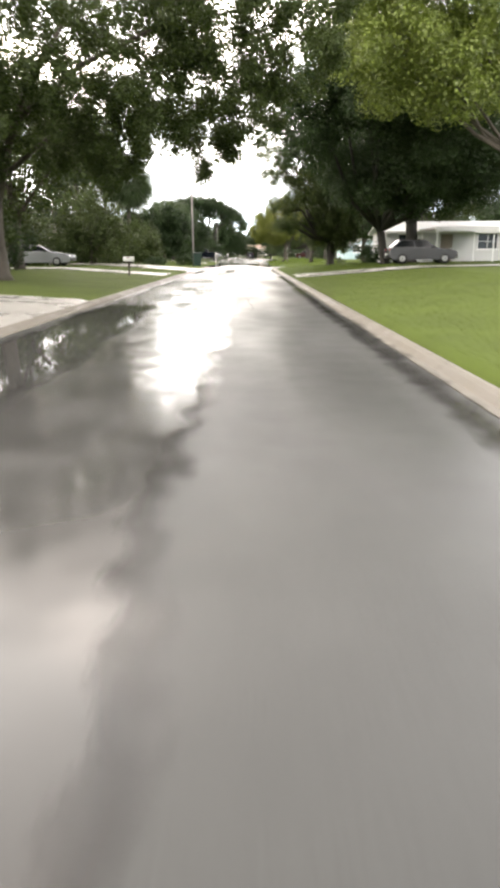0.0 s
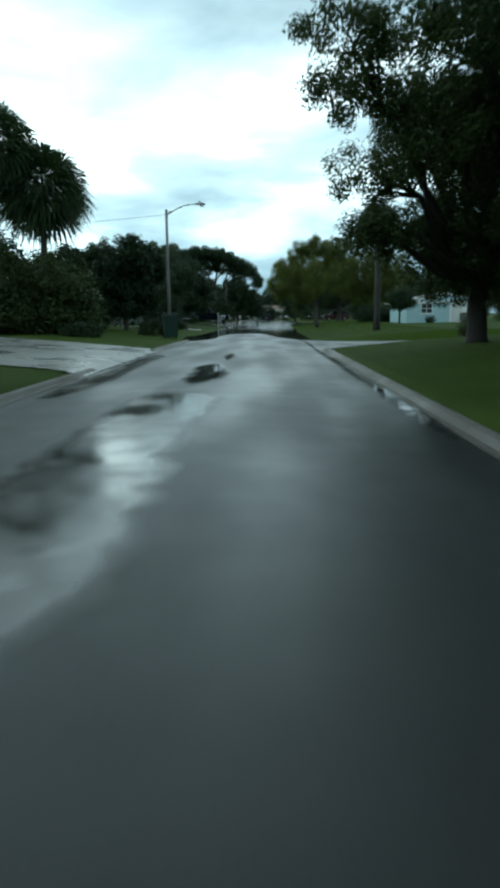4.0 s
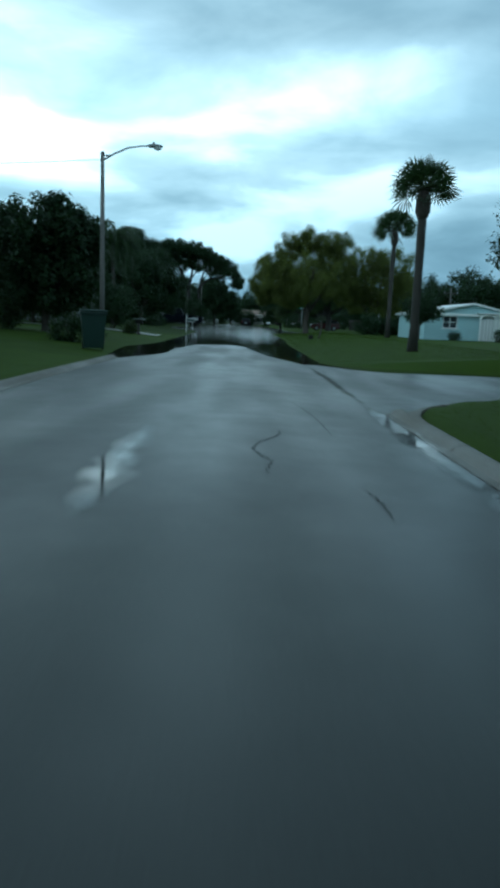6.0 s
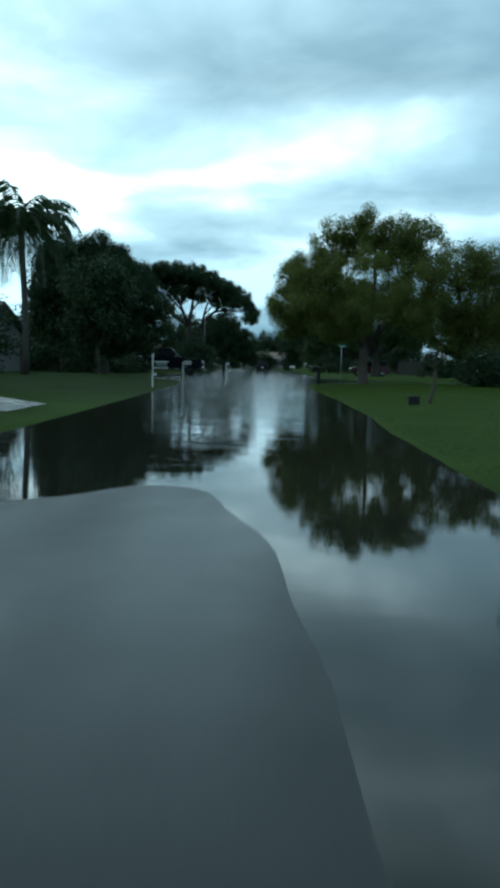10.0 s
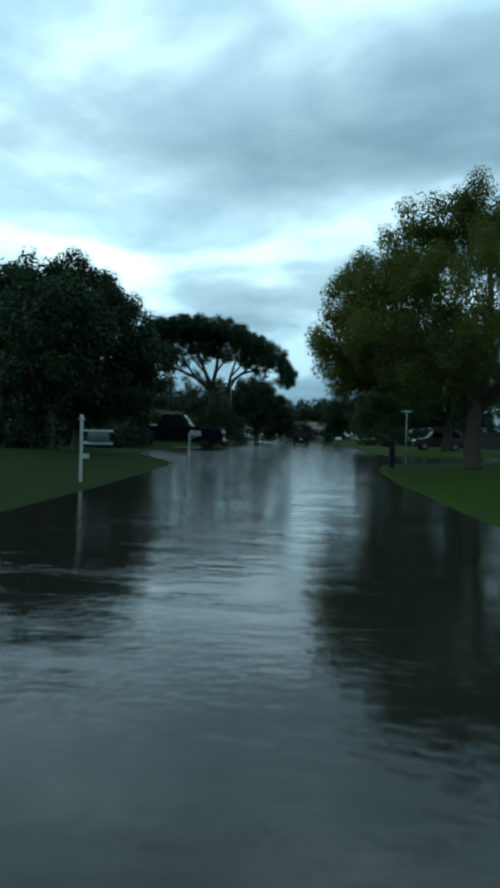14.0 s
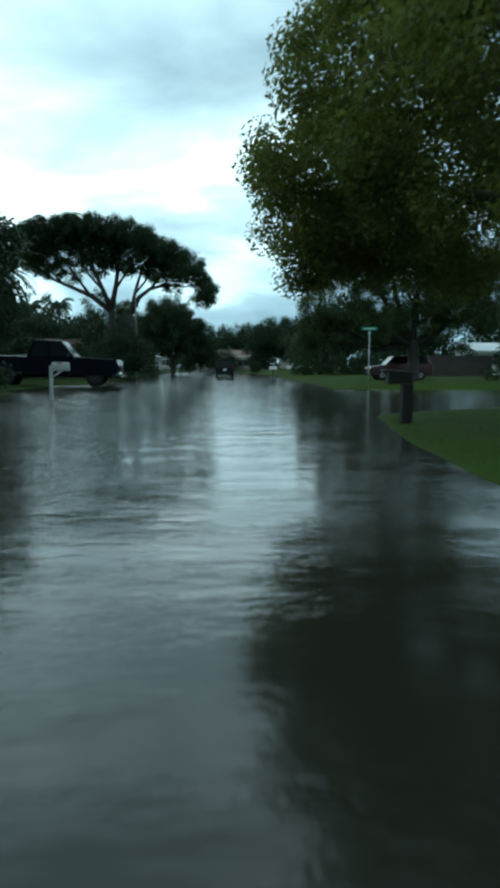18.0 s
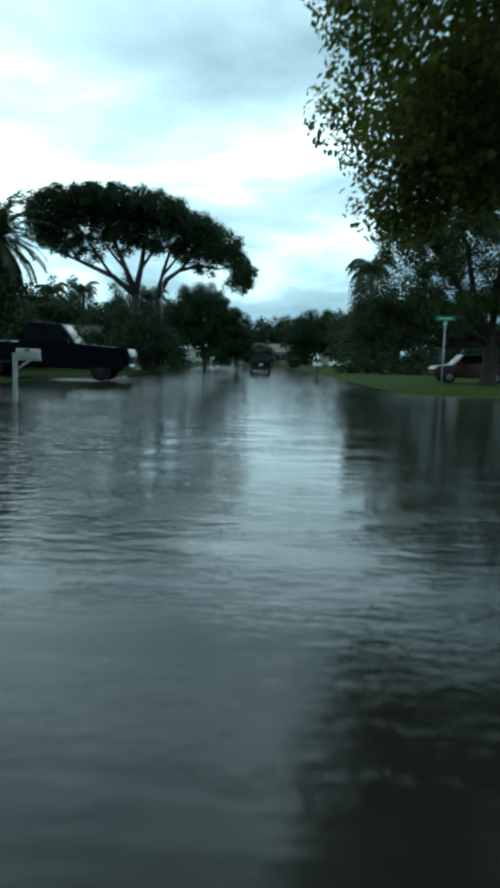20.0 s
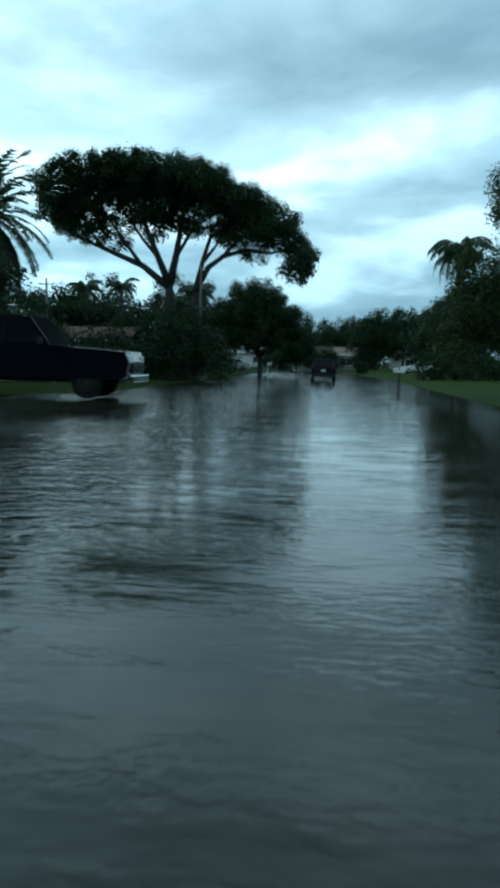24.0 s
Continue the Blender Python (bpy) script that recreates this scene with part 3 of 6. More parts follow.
kerb_corner("kerb_corner_near", (5.6, 63.6), 3.55, 180, 90, "curved wet concrete kerb at the street corner")
kerb_run("kerb_right", 1, -16, 63.0, "pale wet concrete kerb along a mown lawn")
kerb_run("kerb_left", -1, -16, 77, "pale wet concrete kerb along a front lawn")


def slab(name, corners, label, material=DRIVE, n=30):
    """A driveway or path slab lying on the lawn and running down to the street's edge."""
    a, b, c, d = [Vector((*p, 0)) for p in corners]
    v, f = [], []
    for j in range(n + 1):
        for i in range(n + 1):
            p = (a.lerp(b, i / n)).lerp(d.lerp(c, i / n), j / n)
            dx = abs(p.x - CROWN_X)
            z = float(ground_height(np.array(p.x), np.array(p.y)))
            if dx < 3.7:
                z = max(z, float(road_height(min(2.0, max(p.x, -3.95)), p.y)) - 0.018 + 0.08 * max(0.0, dx - 3.0))
            v.append((p.x, p.y, z + 0.03))
            if i and j:
                k = j * (n + 1) + i
                f.append((k - n - 2, k - n - 1, k, k - 1))
    return tagged(new(name, mesh_of(name, v, f, material)), label, "driveway", kind="structure")


slab("driveway_1", [(2.55, 38.5), (16, 40.5), (16, 44), (2.55, 43.5)], "wet pale concrete driveway across a mown lawn")
slab("driveway_2", [(-4.12, 14), (-16, 15), (-16, 22), (-4.12, 22.5)], "wet pale concrete driveway across a front lawn")
slab("driveway_3", [(-3.98, 54.6), (-18, 59), (-18, 72), (-3.98, 65.8)], "wide wet concrete driveway across a front lawn")
slab("driveway_4", [(-4.7, 43), (-16, 45), (-16, 48), (-4.7, 47)], "wet pale concrete driveway across a front lawn")
slab("driveway_5", [(-5.6, 100), (-17, 106), (-17, 109), (-5.6, 103)], "narrow pale concrete path on the front lawn")

# ---- plants ----


def rand_dirs(n, rng):
    d = rng.normal(size=(n, 3))
    return d / np.linalg.norm(d, axis=1, keepdims=True)


def leaf_cloud(rng, centres, spread, n, size, droop=0.0, corners=3):
    """Separate bent leaf blades scattered round cluster centres."""
    c = centres[rng.integers(0, len(centres), n)]
    off = rng.normal(size=(n, 3))
    off /= np.maximum(1.0, np.linalg.norm(off, axis=1, keepdims=True) / 2.1)
    p = c + off * spread
    # blades face outwards and up from their clump
    nrm = off * 0.5 + rng.normal(size=(n, 3)) * 0.5 + np.array([0, 0, 0.75])
    nrm /= np.linalg.norm(nrm, axis=1, keepdims=True) + 1e-9
    a = rand_dirs(n, rng)
    a[:, 2] -= droop
    a -= nrm * (a * nrm).sum(1, keepdims=True)
    a /= np.linalg.norm(a, axis=1, keepdims=True) + 1e-9
    b = np.cross(nrm, a)
    s = size * rng.uniform(0.6, 1.35, (n, 1))
    if corners == 3:
        foot = p - a * s * 0.5
        return np.stack([foot - b * s * 0.55, foot + b * s * 0.55, p + a * s * 1.1], 1)
    tip, base = p + a * s, p - a * s * 0.6
    l, r = p + b * s * 0.55 + nrm * s * 0.15, p - b * s * 0.55 + nrm * s * 0.15
    return np.stack([base, r, tip, l], 1)


def crown_centres(rng, lobes, n, even=1.0):
    out = []
    vol = np.array([l[3] * l[4] * l[5] for l in lobes]) ** even
    for l, k in zip(lobes, (vol / vol.sum() * n).astype(int) + 2):
        d = rand_dirs(k, rng)
        r = rng.uniform(0.25, 1.0, (k, 1)) ** 0.45
        out.append(np.array(l[:3]) + d * r * np.array(l[3:6]))
    return np.concatenate(out)


def tree(label, at, lobes, leaves, leaf, material=OAK_LEAF, bark=BARK, trunk_r=0.25, fork=2.2, clusters=90, spread=0.45, seed=1, lean=(0, 0), category="tree", group="", limbs=7, droop=0.1, name="tree", forks=None, dense=1.0, core=0.3, even=1.0, corners=3):
    """A broadleaf tree: tapered trunk, limbs into each lobe of the crown, and a crown of separate leaves. Lobes: x, y, z, rx, ry, rz from the base."""
    rng = np.random.default_rng(seed)
    x, y = at
    z = float(ground_height(np.array(float(x)), np.array(float(y)))) - 0.05
    root = thing(name, (x, y, z), 0, label, category, group)
    top = Vector((lean[0], lean[1], fork))
    mid = top * 0.5 + Vector((rng.uniform(-0.1, 0.1), rng.uniform(-0.1, 0.1), 0))
    tube("trunk", [(0, 0, 0), mid * 0.15, mid, top, top + Vector((lean[0] * 0.3, lean[1] * 0.3, 0.5))], [trunk_r * 1.5, trunk_r * 1.1, trunk_r * 0.95, trunk_r * 0.9, trunk_r * 0.6], bark, root, 10)
    cc = crown_centres(rng, lobes, clusters, even)
    for fork_path, r0 in forks or ():
        tube("limb", fork_path, [r0 * (1 - 0.75 * k / (len(fork_path) - 1)) for k in range(len(fork_path))], bark, root, 8)
    ends = [] if forks else [Vector(l[:3]) for l in lobes]
    while not forks and len(ends) < limbs:
        ends.append(Vector(cc[rng.integers(0, len(cc))]))
    for e in ends:
        w = e - top
        if w.length < 0.3:
            continue
        k1 = top + w * 0.35 + Vector((rng.normal() * 0.15, rng.normal() * 0.15, -0.04 * w.length))
        k2 = top + w * 0.7 + Vector((rng.normal() * 0.2, rng.normal() * 0.2, 0.05 * w.length))
        verts, faces = tube_arrays([top - Vector((0, 0, 0.15)), k1, k2, e], [trunk_r * 0.55, trunk_r * 0.42, trunk_r * 0.25, trunk_r * 0.08], 7)
        near = sorted(range(len(cc)), key=lambda i: (Vector(cc[i]) - e).length)[:4]
        for i in near:
            q = Vector(cc[i])
            v2, f2 = tube_arrays([k2, (k2 + q) / 2 + Vector((0, 0, 0.1)), q], [trunk_r * 0.2, trunk_r * 0.12, 0.012], 5)
            faces += [tuple(a + len(verts) for a in g) for g in f2]
            verts += v2
        child("limb", mesh_of("limb", verts, faces, bark, True), root)["kind"] = "stuff"
    inner = crown_centres(rng, [(*l[:3], l[3] * 0.68, l[4] * 0.68, l[5] * 0.68) for l in lobes], clusters, even)
    fine, core = leaf_cloud(rng, cc, spread * 0.85, int(leaves * 1.9 * dense), leaf * 0.62 / dense**0.5, droop, corners), leaf_cloud(rng, inner, spread * 1.1, int(leaves * core * 1.5), leaf * 0.85 / dense**0.5, droop, corners)
    child("crown", quads_mesh("crown", np.concatenate([fine, core]), material, corners), root)["kind"] = "stuff"
    return root


def shrub(label, at, lobes, leaves, leaf, material=DARK_LEAF, clusters=50, spread=0.25, seed=5, category="shrub", group="", name="shrub"):
    rng = np.random.default_rng(seed)
    x, y = at
    z = float(ground_height(np.array(float(x)), np.array(float(y)))) - 0.05
    root = thing(name, (x, y, z), 0, label, category, group)
    cc = crown_centres(rng, lobes, clusters)
    for i in range(5):
        q = Vector(cc[rng.integers(0, len(cc))])
        tube("stem", [(rng.normal() * 0.1, rng.normal() * 0.1, 0), q * 0.5, q], [0.04, 0.03, 0.01], BARK, root, 5)
    co = leaf_cloud(rng, cc, spread, int(leaves * 1.6), leaf * 0.75)
    co[:, :, 2] = np.maximum(co[:, :, 2], 0.02)
    child("foliage", quads_mesh("foliage", co, material, 3), root)["kind"] = "stuff"
    return root


def fan_palm(label, at, height, crown_r, seed, trunk_r=0.2, group="", fans=130, low=-0.86, blade=0.055, sag=0.3):
    """A cabbage palm: bare trunk, a swollen boot collar and a round head of fan leaves."""
    rng = np.random.default_rng(seed)
    x, y = at
    z = float(ground_height(np.array(float(x)), np.array(float(y)))) - 0.05
    root = thing("palm_tree", (x, y, z), 0, label, "palm tree", group)
    bend = rng.uniform(-0.15, 0.15)
    pts = [(bend * (k / 6) ** 2, 0, height * k / 6) for k in range(7)]
    tube("trunk", pts, [trunk_r * 1.35, trunk_r, trunk_r * 0.95, trunk_r * 0.95, trunk_r, trunk_r, trunk_r], PALM_BARK, root, 10)
    top = Vector(pts[-1])
    tube("boot_collar", [top + Vector((0, 0, h)) for h in (-1.1, -0.8, -0.3, 0.2)], [trunk_r * 1.0, trunk_r * 1.75, trunk_r * 1.6, trunk_r * 0.8], BARK, root, 10)
    faces = []
    stems_v, stems_f = [], []
    for i in range(fans):
        yaw = i * 2.39996
        el = math.asin(0.99 - (0.99 - low) * i / fans) + radians(rng.uniform(-8, 8))
        d = Vector((math.cos(yaw) * math.cos(el), math.sin(yaw) * math.cos(el), math.sin(el)))
        hub = top + d * crown_r * 0.52
        v2, f2 = tube_arrays([top, top + d * crown_r * 0.28 + Vector((0, 0, 0.08)), hub], [0.03, 0.022, 0.015], 4)
        stems_f += [tuple(a + len(stems_v) for a in g) for g in f2]
        stems_v += v2
        side = d.cross(Vector((0, 0, 1))).normalized()
        up = side.cross(d)
        roll = rng.uniform(-1.3, 1.3)
        side, up = side * math.cos(roll) + up * math.sin(roll), up * math.cos(roll) - side * math.sin(roll)
        for k in range(15):
            g = radians(-105 + 210 * k / 14)
            w = (d * math.cos(g) + side * math.sin(g)).normalized()
            ln = crown_r * 0.56 * (0.75 + 0.25 * math.cos(g)) * rng.uniform(0.85, 1.1)
            a = w.cross(up).normalized() * blade
            m, tip = hub + w * ln * 0.6, hub + w * ln + Vector((0, 0, -ln * sag))
            faces.append([hub, m + a, tip, m - a])
    child("crown_core", mesh_of("crown_core", stems_v, stems_f, PALM_LEAF), root)["kind"] = "stuff"
    child("crown", quads_mesh("crown", np.array([[tuple(p) for p in f] for f in faces]), PALM_LEAF), root)["kind"] = "stuff"
    return root


def feather_palm(label, at, height, frond, seed, trunk_r=0.18, n=30, droop=0.9, skirt=0, group="", material=None, spread=95, leaflet=0.03, wide=0.55):
    """A feather palm: trunk and arching fronds with rows of leaflets; skirt: hanging dry fronds."""
    rng = np.random.default_rng(seed)
    x, y = at
    z = float(ground_height(np.array(float(x)), np.array(float(y)))) - 0.05
    root = thing("palm_tree", (x, y, z), 0, label, "palm tree", group)
    pts = [(0.1 * math.sin(k), 0, height * k / 5) for k in range(6)]
    tube("trunk", pts, [trunk_r * 1.4] + [trunk_r] * 4 + [trunk_r * 1.1], PALM_BARK, root, 10)
    top = Vector(pts[-1])
    for kind, count in (("crown", n), ("dry_skirt", skirt)):
        if not count:
            continue
        faces, sv, sf = [], [], []
        for i in range(count):
            yaw = i * 2.39996 + rng.uniform(-0.2, 0.2)
            el = radians((64 if droop > 0.8 else 84) - spread * (i / count) + rng.uniform(-6, 6)) if kind == "crown" else radians(-35 - 45 * rng.uniform())
            flat = Vector((math.cos(yaw), math.sin(yaw), 0))
            ln = frond * rng.uniform(0.85, 1.1)
            p, spine = top.copy(), [top.copy()]
            for k in range(9):
                p = p + (flat * math.cos(el) + Vector((0, 0, math.sin(el)))) * ln / 9
                el -= radians(6 + 9 * droop * (k / 9 + 0.3))
                el = max(el, radians(-88))
                spine.append(p.copy())
            v2, f2 = tube_arrays(spine, [0.035 - 0.003 * k for k in range(10)], 4)
            sf += [tuple(a + len(sv) for a in g) for g in f2]
            sv += v2
            side = flat.cross(Vector((0, 0, 1)))
            for k in range(1, 10):
                d = (spine[k] - spine[k - 1]).normalized()
                for h in (0.0, 0.33, 0.66):
                    q = spine[k - 1].lerp(spine[k], h)
                    w = wide * frond / 3 * math.sin(math.pi * (0.12 + 0.8 * (k + h) / 10.5)) + 0.1
                    for s in (-1, 1):
                        out = (side * s * 0.8 + d * 0.55 + Vector((0, 0, -0.25 * droop - 0.7 * max(0.0, droop - 0.6) + rng.normal() * 0.12))).normalized()
                        a = d * leaflet
                        faces.append([q - a, q + a, q + out * w * 0.6 + a, q + out * w + Vector((0, 0, -0.2 * w * droop))])
        child(kind + "_ribs", mesh_of(kind, sv, sf, PALM_LEAF if kind == "crown" else DRY_LEAF), root)["kind"] = "stuff"
        child(kind, quads_mesh(kind, np.array([[tuple(p) for p in f] for f in faces]), (material or PALM_LEAF) if kind == "crown" else DRY_LEAF), root)["kind"] = "stuff"
    return root


# first block: oaks over the street
tree("large dark live oak whose crown hangs over the street", (-9.2, 30), [(0, 0, 8, 4.5, 5, 3), (3.5, -2, 8.5, 4, 4.5, 2.6), (-3, 3, 7, 4, 4, 2.6), (5.6, 3, 9.2, 3.4, 3.5, 2.0), (1, -5, 7, 4, 4, 2.6), (3, 5, 6.6, 2.8, 3, 2.2), (8.4, -1, 8.8, 3.6, 3.4, 2.4), (11, 1, 9.2, 2.8, 2.8, 2.0), (7.0, 6.5, 6.8, 2.6, 2.0, 1.7), (8.8, 7.6, 5.6, 1.3, 1.3, 1.2), (7.6, 8, 5.4, 1.4, 1.3, 1.2), (8.2, 8, 6.9, 2.0, 1.6, 1.2), (10, 7.4, 7.2, 1.8, 1.6, 1.3), (6.5, 0, 6.6, 2.4, 2.4, 1.4), (9, 0, 6.9, 2.4, 2.2, 1.5), (11, -1, 7.3, 1.9, 1.8, 1.5), (7.5, 1, 8.7, 2.8, 2.4, 1.3), (4.4, -1, 5.6, 2.2, 2.4, 1.4), (-2, -2, 4.6, 3.4, 3.4, 1.6), (0.5, -2, 5.4, 3.0, 3.0, 1.5), (-3.5, 0, 3.0, 3.0, 2.6, 1.3), (4.8, 0.5, 5.2, 2.2, 2.2, 1.3), (3.4, 1, 4.2, 1.8, 2, 1.2)], 70000, 0.14, OAK_LEAF, BARK, 0.3, 3.0, 640, 0.25, 11, dense=1.5, droop=0.5, core=0.2, even=0.6, corners=4, forks=[([(0, 0, 2.6), (0.8, -0.4, 4.6), (1.8, -1, 6.4), (3.4, -1.6, 8.2)], 0.2), ([(0, 0, 2.6), (-0.8, 0.8, 4.8), (-2, 2, 6.6)], 0.18), ([(1.2, -0.6, 5.4), (3.4, 0.4, 7.4), (6, 0.6, 8.6), (9.5, 0.5, 9.2)], 0.12), ([(0.3, 0, 3.6), (1.6, 2.4, 5.4), (3.2, 4.6, 6.6)], 0.11)])
tree("tall live oak with a ragged crown on the front lawn", (-13, 44), [(0, 0, 7.5, 4, 4, 3), (3, -1, 6, 3, 3, 2.2), (-3, 2, 6, 3.5, 3.5, 2.5), (0, 0, 3.4, 2.8, 2.6, 1.4)], 14000, 0.17, OAK_LEAF, BARK, 0.28, 2.6, 90, 0.5, 12)
tree("live oak behind the first driveway", (-15, 24), [(0, 0, 7.5, 5, 5, 3.2), (4, 1, 7, 3.5, 3.5, 2.4), (2, 0, 4.4, 4, 3, 1.6)], 13000, 0.17, OAK_LEAF, BARK, 0.3, 2.6, 90, 0.5, 13)
for gx, gy, gh, gr, sd in ((-18.5, 57.5, 7, 3.6, 351), (-16.2, 109, 6.4, 3.2, 358), (-19.5, 100, 6.6, 3.4, 359), (-12.6, 61, 6, 2.8, 352), (-23, 50, 8, 4, 353), (-15.5, 76, 5.4, 3.2, 354), (-11.4, 77.5, 4.2, 2.2, 355), (-17.5, 41, 6, 3, 356), (-12.8, 32, 5, 2.4, 357)):
    tree("leafy garden tree with foliage down to the ground", (gx, gy), [(0, 0, gh * 0.62, gr, gr, gh * 0.38), (gr * 0.4, 0, gh * 0.3, gr, gr * 0.9, gh * 0.3), (-gr * 0.5, 0, gh * 0.32, gr * 0.9, gr * 0.9, gh * 0.3)], 7000, 0.17, OAK_LEAF, BARK, 0.14, 1.0, 80, 0.4, sd, group="garden trees")
shrub("dark hedge along the drive", (-14, 38), [(-3, 0, 1.2, 2.6, 1.2, 1.3), (1, 1, 1.3, 2.6, 1.3, 1.4)], 7000, 0.12, DARK_LEAF, 90, 0.28, 14, "hedge", name="hedge")
tree("huge live oak spreading over the lawn and the street", (12.2, 57), [(0, 0, 9, 6, 6, 3.5), (-5, -4, 9.0, 4, 4, 2.6), (-6, 3, 9.5, 4, 3.5, 2.4), (3, -5, 8, 5, 5, 3), (5, 4, 8, 5, 5, 3), (-2, -7, 7.2, 4, 4, 2.4), (0, -3, 6.0, 5, 4, 1.9), (-1, -6, 10.5, 5, 4, 2.4)], 36000, 0.16, DARK_LEAF, DARK_BARK, 0.45, 3.0, 240, 0.5, 21, dense=1.3, core=0.6)
tree("leaning live oak beside the parked car", (9.6, 53), [(-2.5, -1, 6.5, 3.5, 3.5, 2.0), (1, 0, 8, 4, 4, 2.4), (-6.0, -6, 7.8, 3.6, 3.5, 1.8), (-3, -9, 8.6, 4.5, 4, 2.4), (1.5, -9, 7.5, 4, 4, 2.6), (4, -6, 6.2, 4, 4, 2), (-3.5, -9, 10.6, 4.5, 4, 2.2), (1.5, -8, 11, 4.5, 4, 2.4), (-5.5, -7, 9.6, 2.6, 3, 1.6), (-2.2, -2, 4.8, 3.0, 3, 1.4), (1.2, -3, 4.5, 3.4, 3, 1.4), (4.2, -3, 4.8, 3, 3, 1.5), (0, -6, 5.4, 3.4, 3, 1.6)], 54000, 0.15, DARK_LEAF, DARK_BARK, 0.3, 2.4, 300, 0.45, 22, (-0.5, -0.3), dense=1.4, core=0.8)
tree("bright green young oak on the front lawn, sunlight put into its leaf colour", (13.2, 37), [(-6.0, 0, 9.2, 3.4, 3.0, 2.4), (-7.6, 1, 11.0, 2.6, 2.6, 2.0), (-2.5, 1, 9.4, 3.6, 3, 2.6), (-4.5, 0, 12.0, 4.5, 3, 2.2), (-4, -1, 7.8, 2.4, 2.2, 1.2)], 30000, 0.14, LIGHT_LEAF, BARK, 0.22, 4.5, 220, 0.4, 23, dense=1.3, core=0.5)
tree("dense oak at the corner of the side street", (6.8, 62), [(0.4, 0, 4.8, 3.8, 3.8, 2.8), (-1.4, -1, 7.8, 3.2, 3.2, 2.4), (2, 1, 7.5, 4, 3.5, 3), (1, 0, 10, 3.2, 3.2, 2.2), (-4.3, -3.5, 6.8, 1.5, 1.4, 0.95), (-4.7, -3.5, 8.0, 1.4, 1.4, 0.8), (-4.0, -3.5, 4.6, 1.2, 1.2, 0.8), (-3.5, -3.5, 3.2, 1.1, 1.1, 0.7), (-4.3, -3.5, 3.0, 0.7, 0.7, 0.55), (-2.6, -3.2, 5.6, 1.5, 1.4, 1.4), (-1.4, -0.5, 3.4, 1.8, 1.6, 1.3), (0.6, -1, 3.0, 2.2, 2.0, 1.5), (-1.6, 0, 2.3, 1.6, 1.4, 1.0), (0.8, 0, 2.0, 1.8, 1.6, 1.1), (1.0, 0, 5.6, 3.0, 3.0, 3.0), (-0.5, 0, 6.4, 2.6, 2.6, 2.0)], 48000, 0.115, OAK_LEAF, DARK_BARK, 0.3, 2.0, 640, 0.2, 24, dense=1.9, even=0.7, core=1.0)
tree("round oak behind the side street's far lawn", (13, 84), [(0, 0, 4.5, 3.5, 3.5, 2.4), (2, 1, 5.5, 3, 3, 2)], 8000, 0.18, DARK_LEAF, BARK, 0.22, 1.8, 60, 0.45, 25)
tree("oak beyond the white bungalow", (17, 70), [(0, 0, 6.5, 4, 4, 3), (3, 2, 7.5, 4, 4, 2.5)], 8000, 0.2, OAK_LEAF, BARK, 0.25, 2.2, 60, 0.5, 26)
shrub("clipped dark green bush before the white house", (9.7, 58.6), [(0, 0, 0.75, 0.9, 0.85, 0.75)], 2500, 0.09, DARK_LEAF, 40, 0.18, 31)
shrub("low green shrub on the open lawn", (8.6, 69.4), [(0, 0, 0.6, 0.35, 0.35, 0.6)], 700, 0.07, OAK_LEAF, 20, 0.12, 32)

# second block, left
fan_palm("tall cabbage palm with a dense round head", (-12.6, 80), 8.0, 2.9, 41, 0.19, "cabbage palms", 170, -0.95)
fan_palm("taller cabbage palm behind the other", (-14.7, 78.6), 10.0, 2.7, 42, 0.19, "cabbage palms", 170, -0.95)
fan_palm("tallest cabbage palm behind a dark hedge", (-17.8, 79.5), 10.4, 2.8, 39, 0.19, "cabbage palms", 170, -0.95)
tree("tall dark tree behind the palms", (-20, 82), [(0, 0, 6, 4, 4, 4), (1, 0, 9.4, 3.4, 3.4, 2.6), (3.5, 0, 4, 2.6, 2.6, 2.6)], 9000, 0.22, DARK_LEAF, BARK, 0.3, 2.0, 90, 0.5, 40)
shrub("long overgrown dark hedge", (-17, 88), [(-4, 0, 1.6, 3.2, 1.8, 1.7), (0, 1, 1.8, 3, 2, 1.9), (4, 2, 1.5, 2.6, 1.8, 1.6)], 12000, 0.13, DARK_LEAF, 160, 0.3, 43, "hedge", name="hedge")
shrub("tall dark hedge by the wide driveway", (-17, 60), [(-4, 0, 1.8, 3.5, 1.8, 2), (1, 1, 1.8, 3, 2, 1.9)], 9000, 0.14, DARK_LEAF, 110, 0.3, 44, "hedge", name="hedge")
tree("broad-leaved tree with big dark leaves by the lamp", (-10.2, 91), [(0, 0, 4.6, 2.8, 3.0, 1.9), (1.0, 0, 5.9, 1.4, 1.6, 0.9), (1.9, 0, 4.7, 1.4, 2, 1.4), (-2.2, 1, 4.9, 2.4, 2.4, 1.2), (-3.6, 0, 5.4, 1.4, 1.5, 0.7), (0.5, 0, 2.6, 2.8, 2.6, 1.6)], 11000, 0.22, DARK_LEAF, BARK, 0.2, 1.6, 150, 0.3, 45, dense=1.3, core=0.6)
tree("dark tree behind the hedge", (-20, 104), [(0, 0, 4.2, 4, 4, 2.4), (4, 2, 4, 3.5, 3, 2.2)], 8000, 0.2, DARK_LEAF, BARK, 0.22, 1.8, 60, 0.45, 46)
shrub("round clipped shrub beside the driveway", (-9.8, 107), [(0, 0, 1.5, 1.8, 1.6, 1.4), (0.5, 0, 2.2, 1.3, 1.3, 1.0)], 6000, 0.1, DARK_LEAF, 80, 0.22, 47)
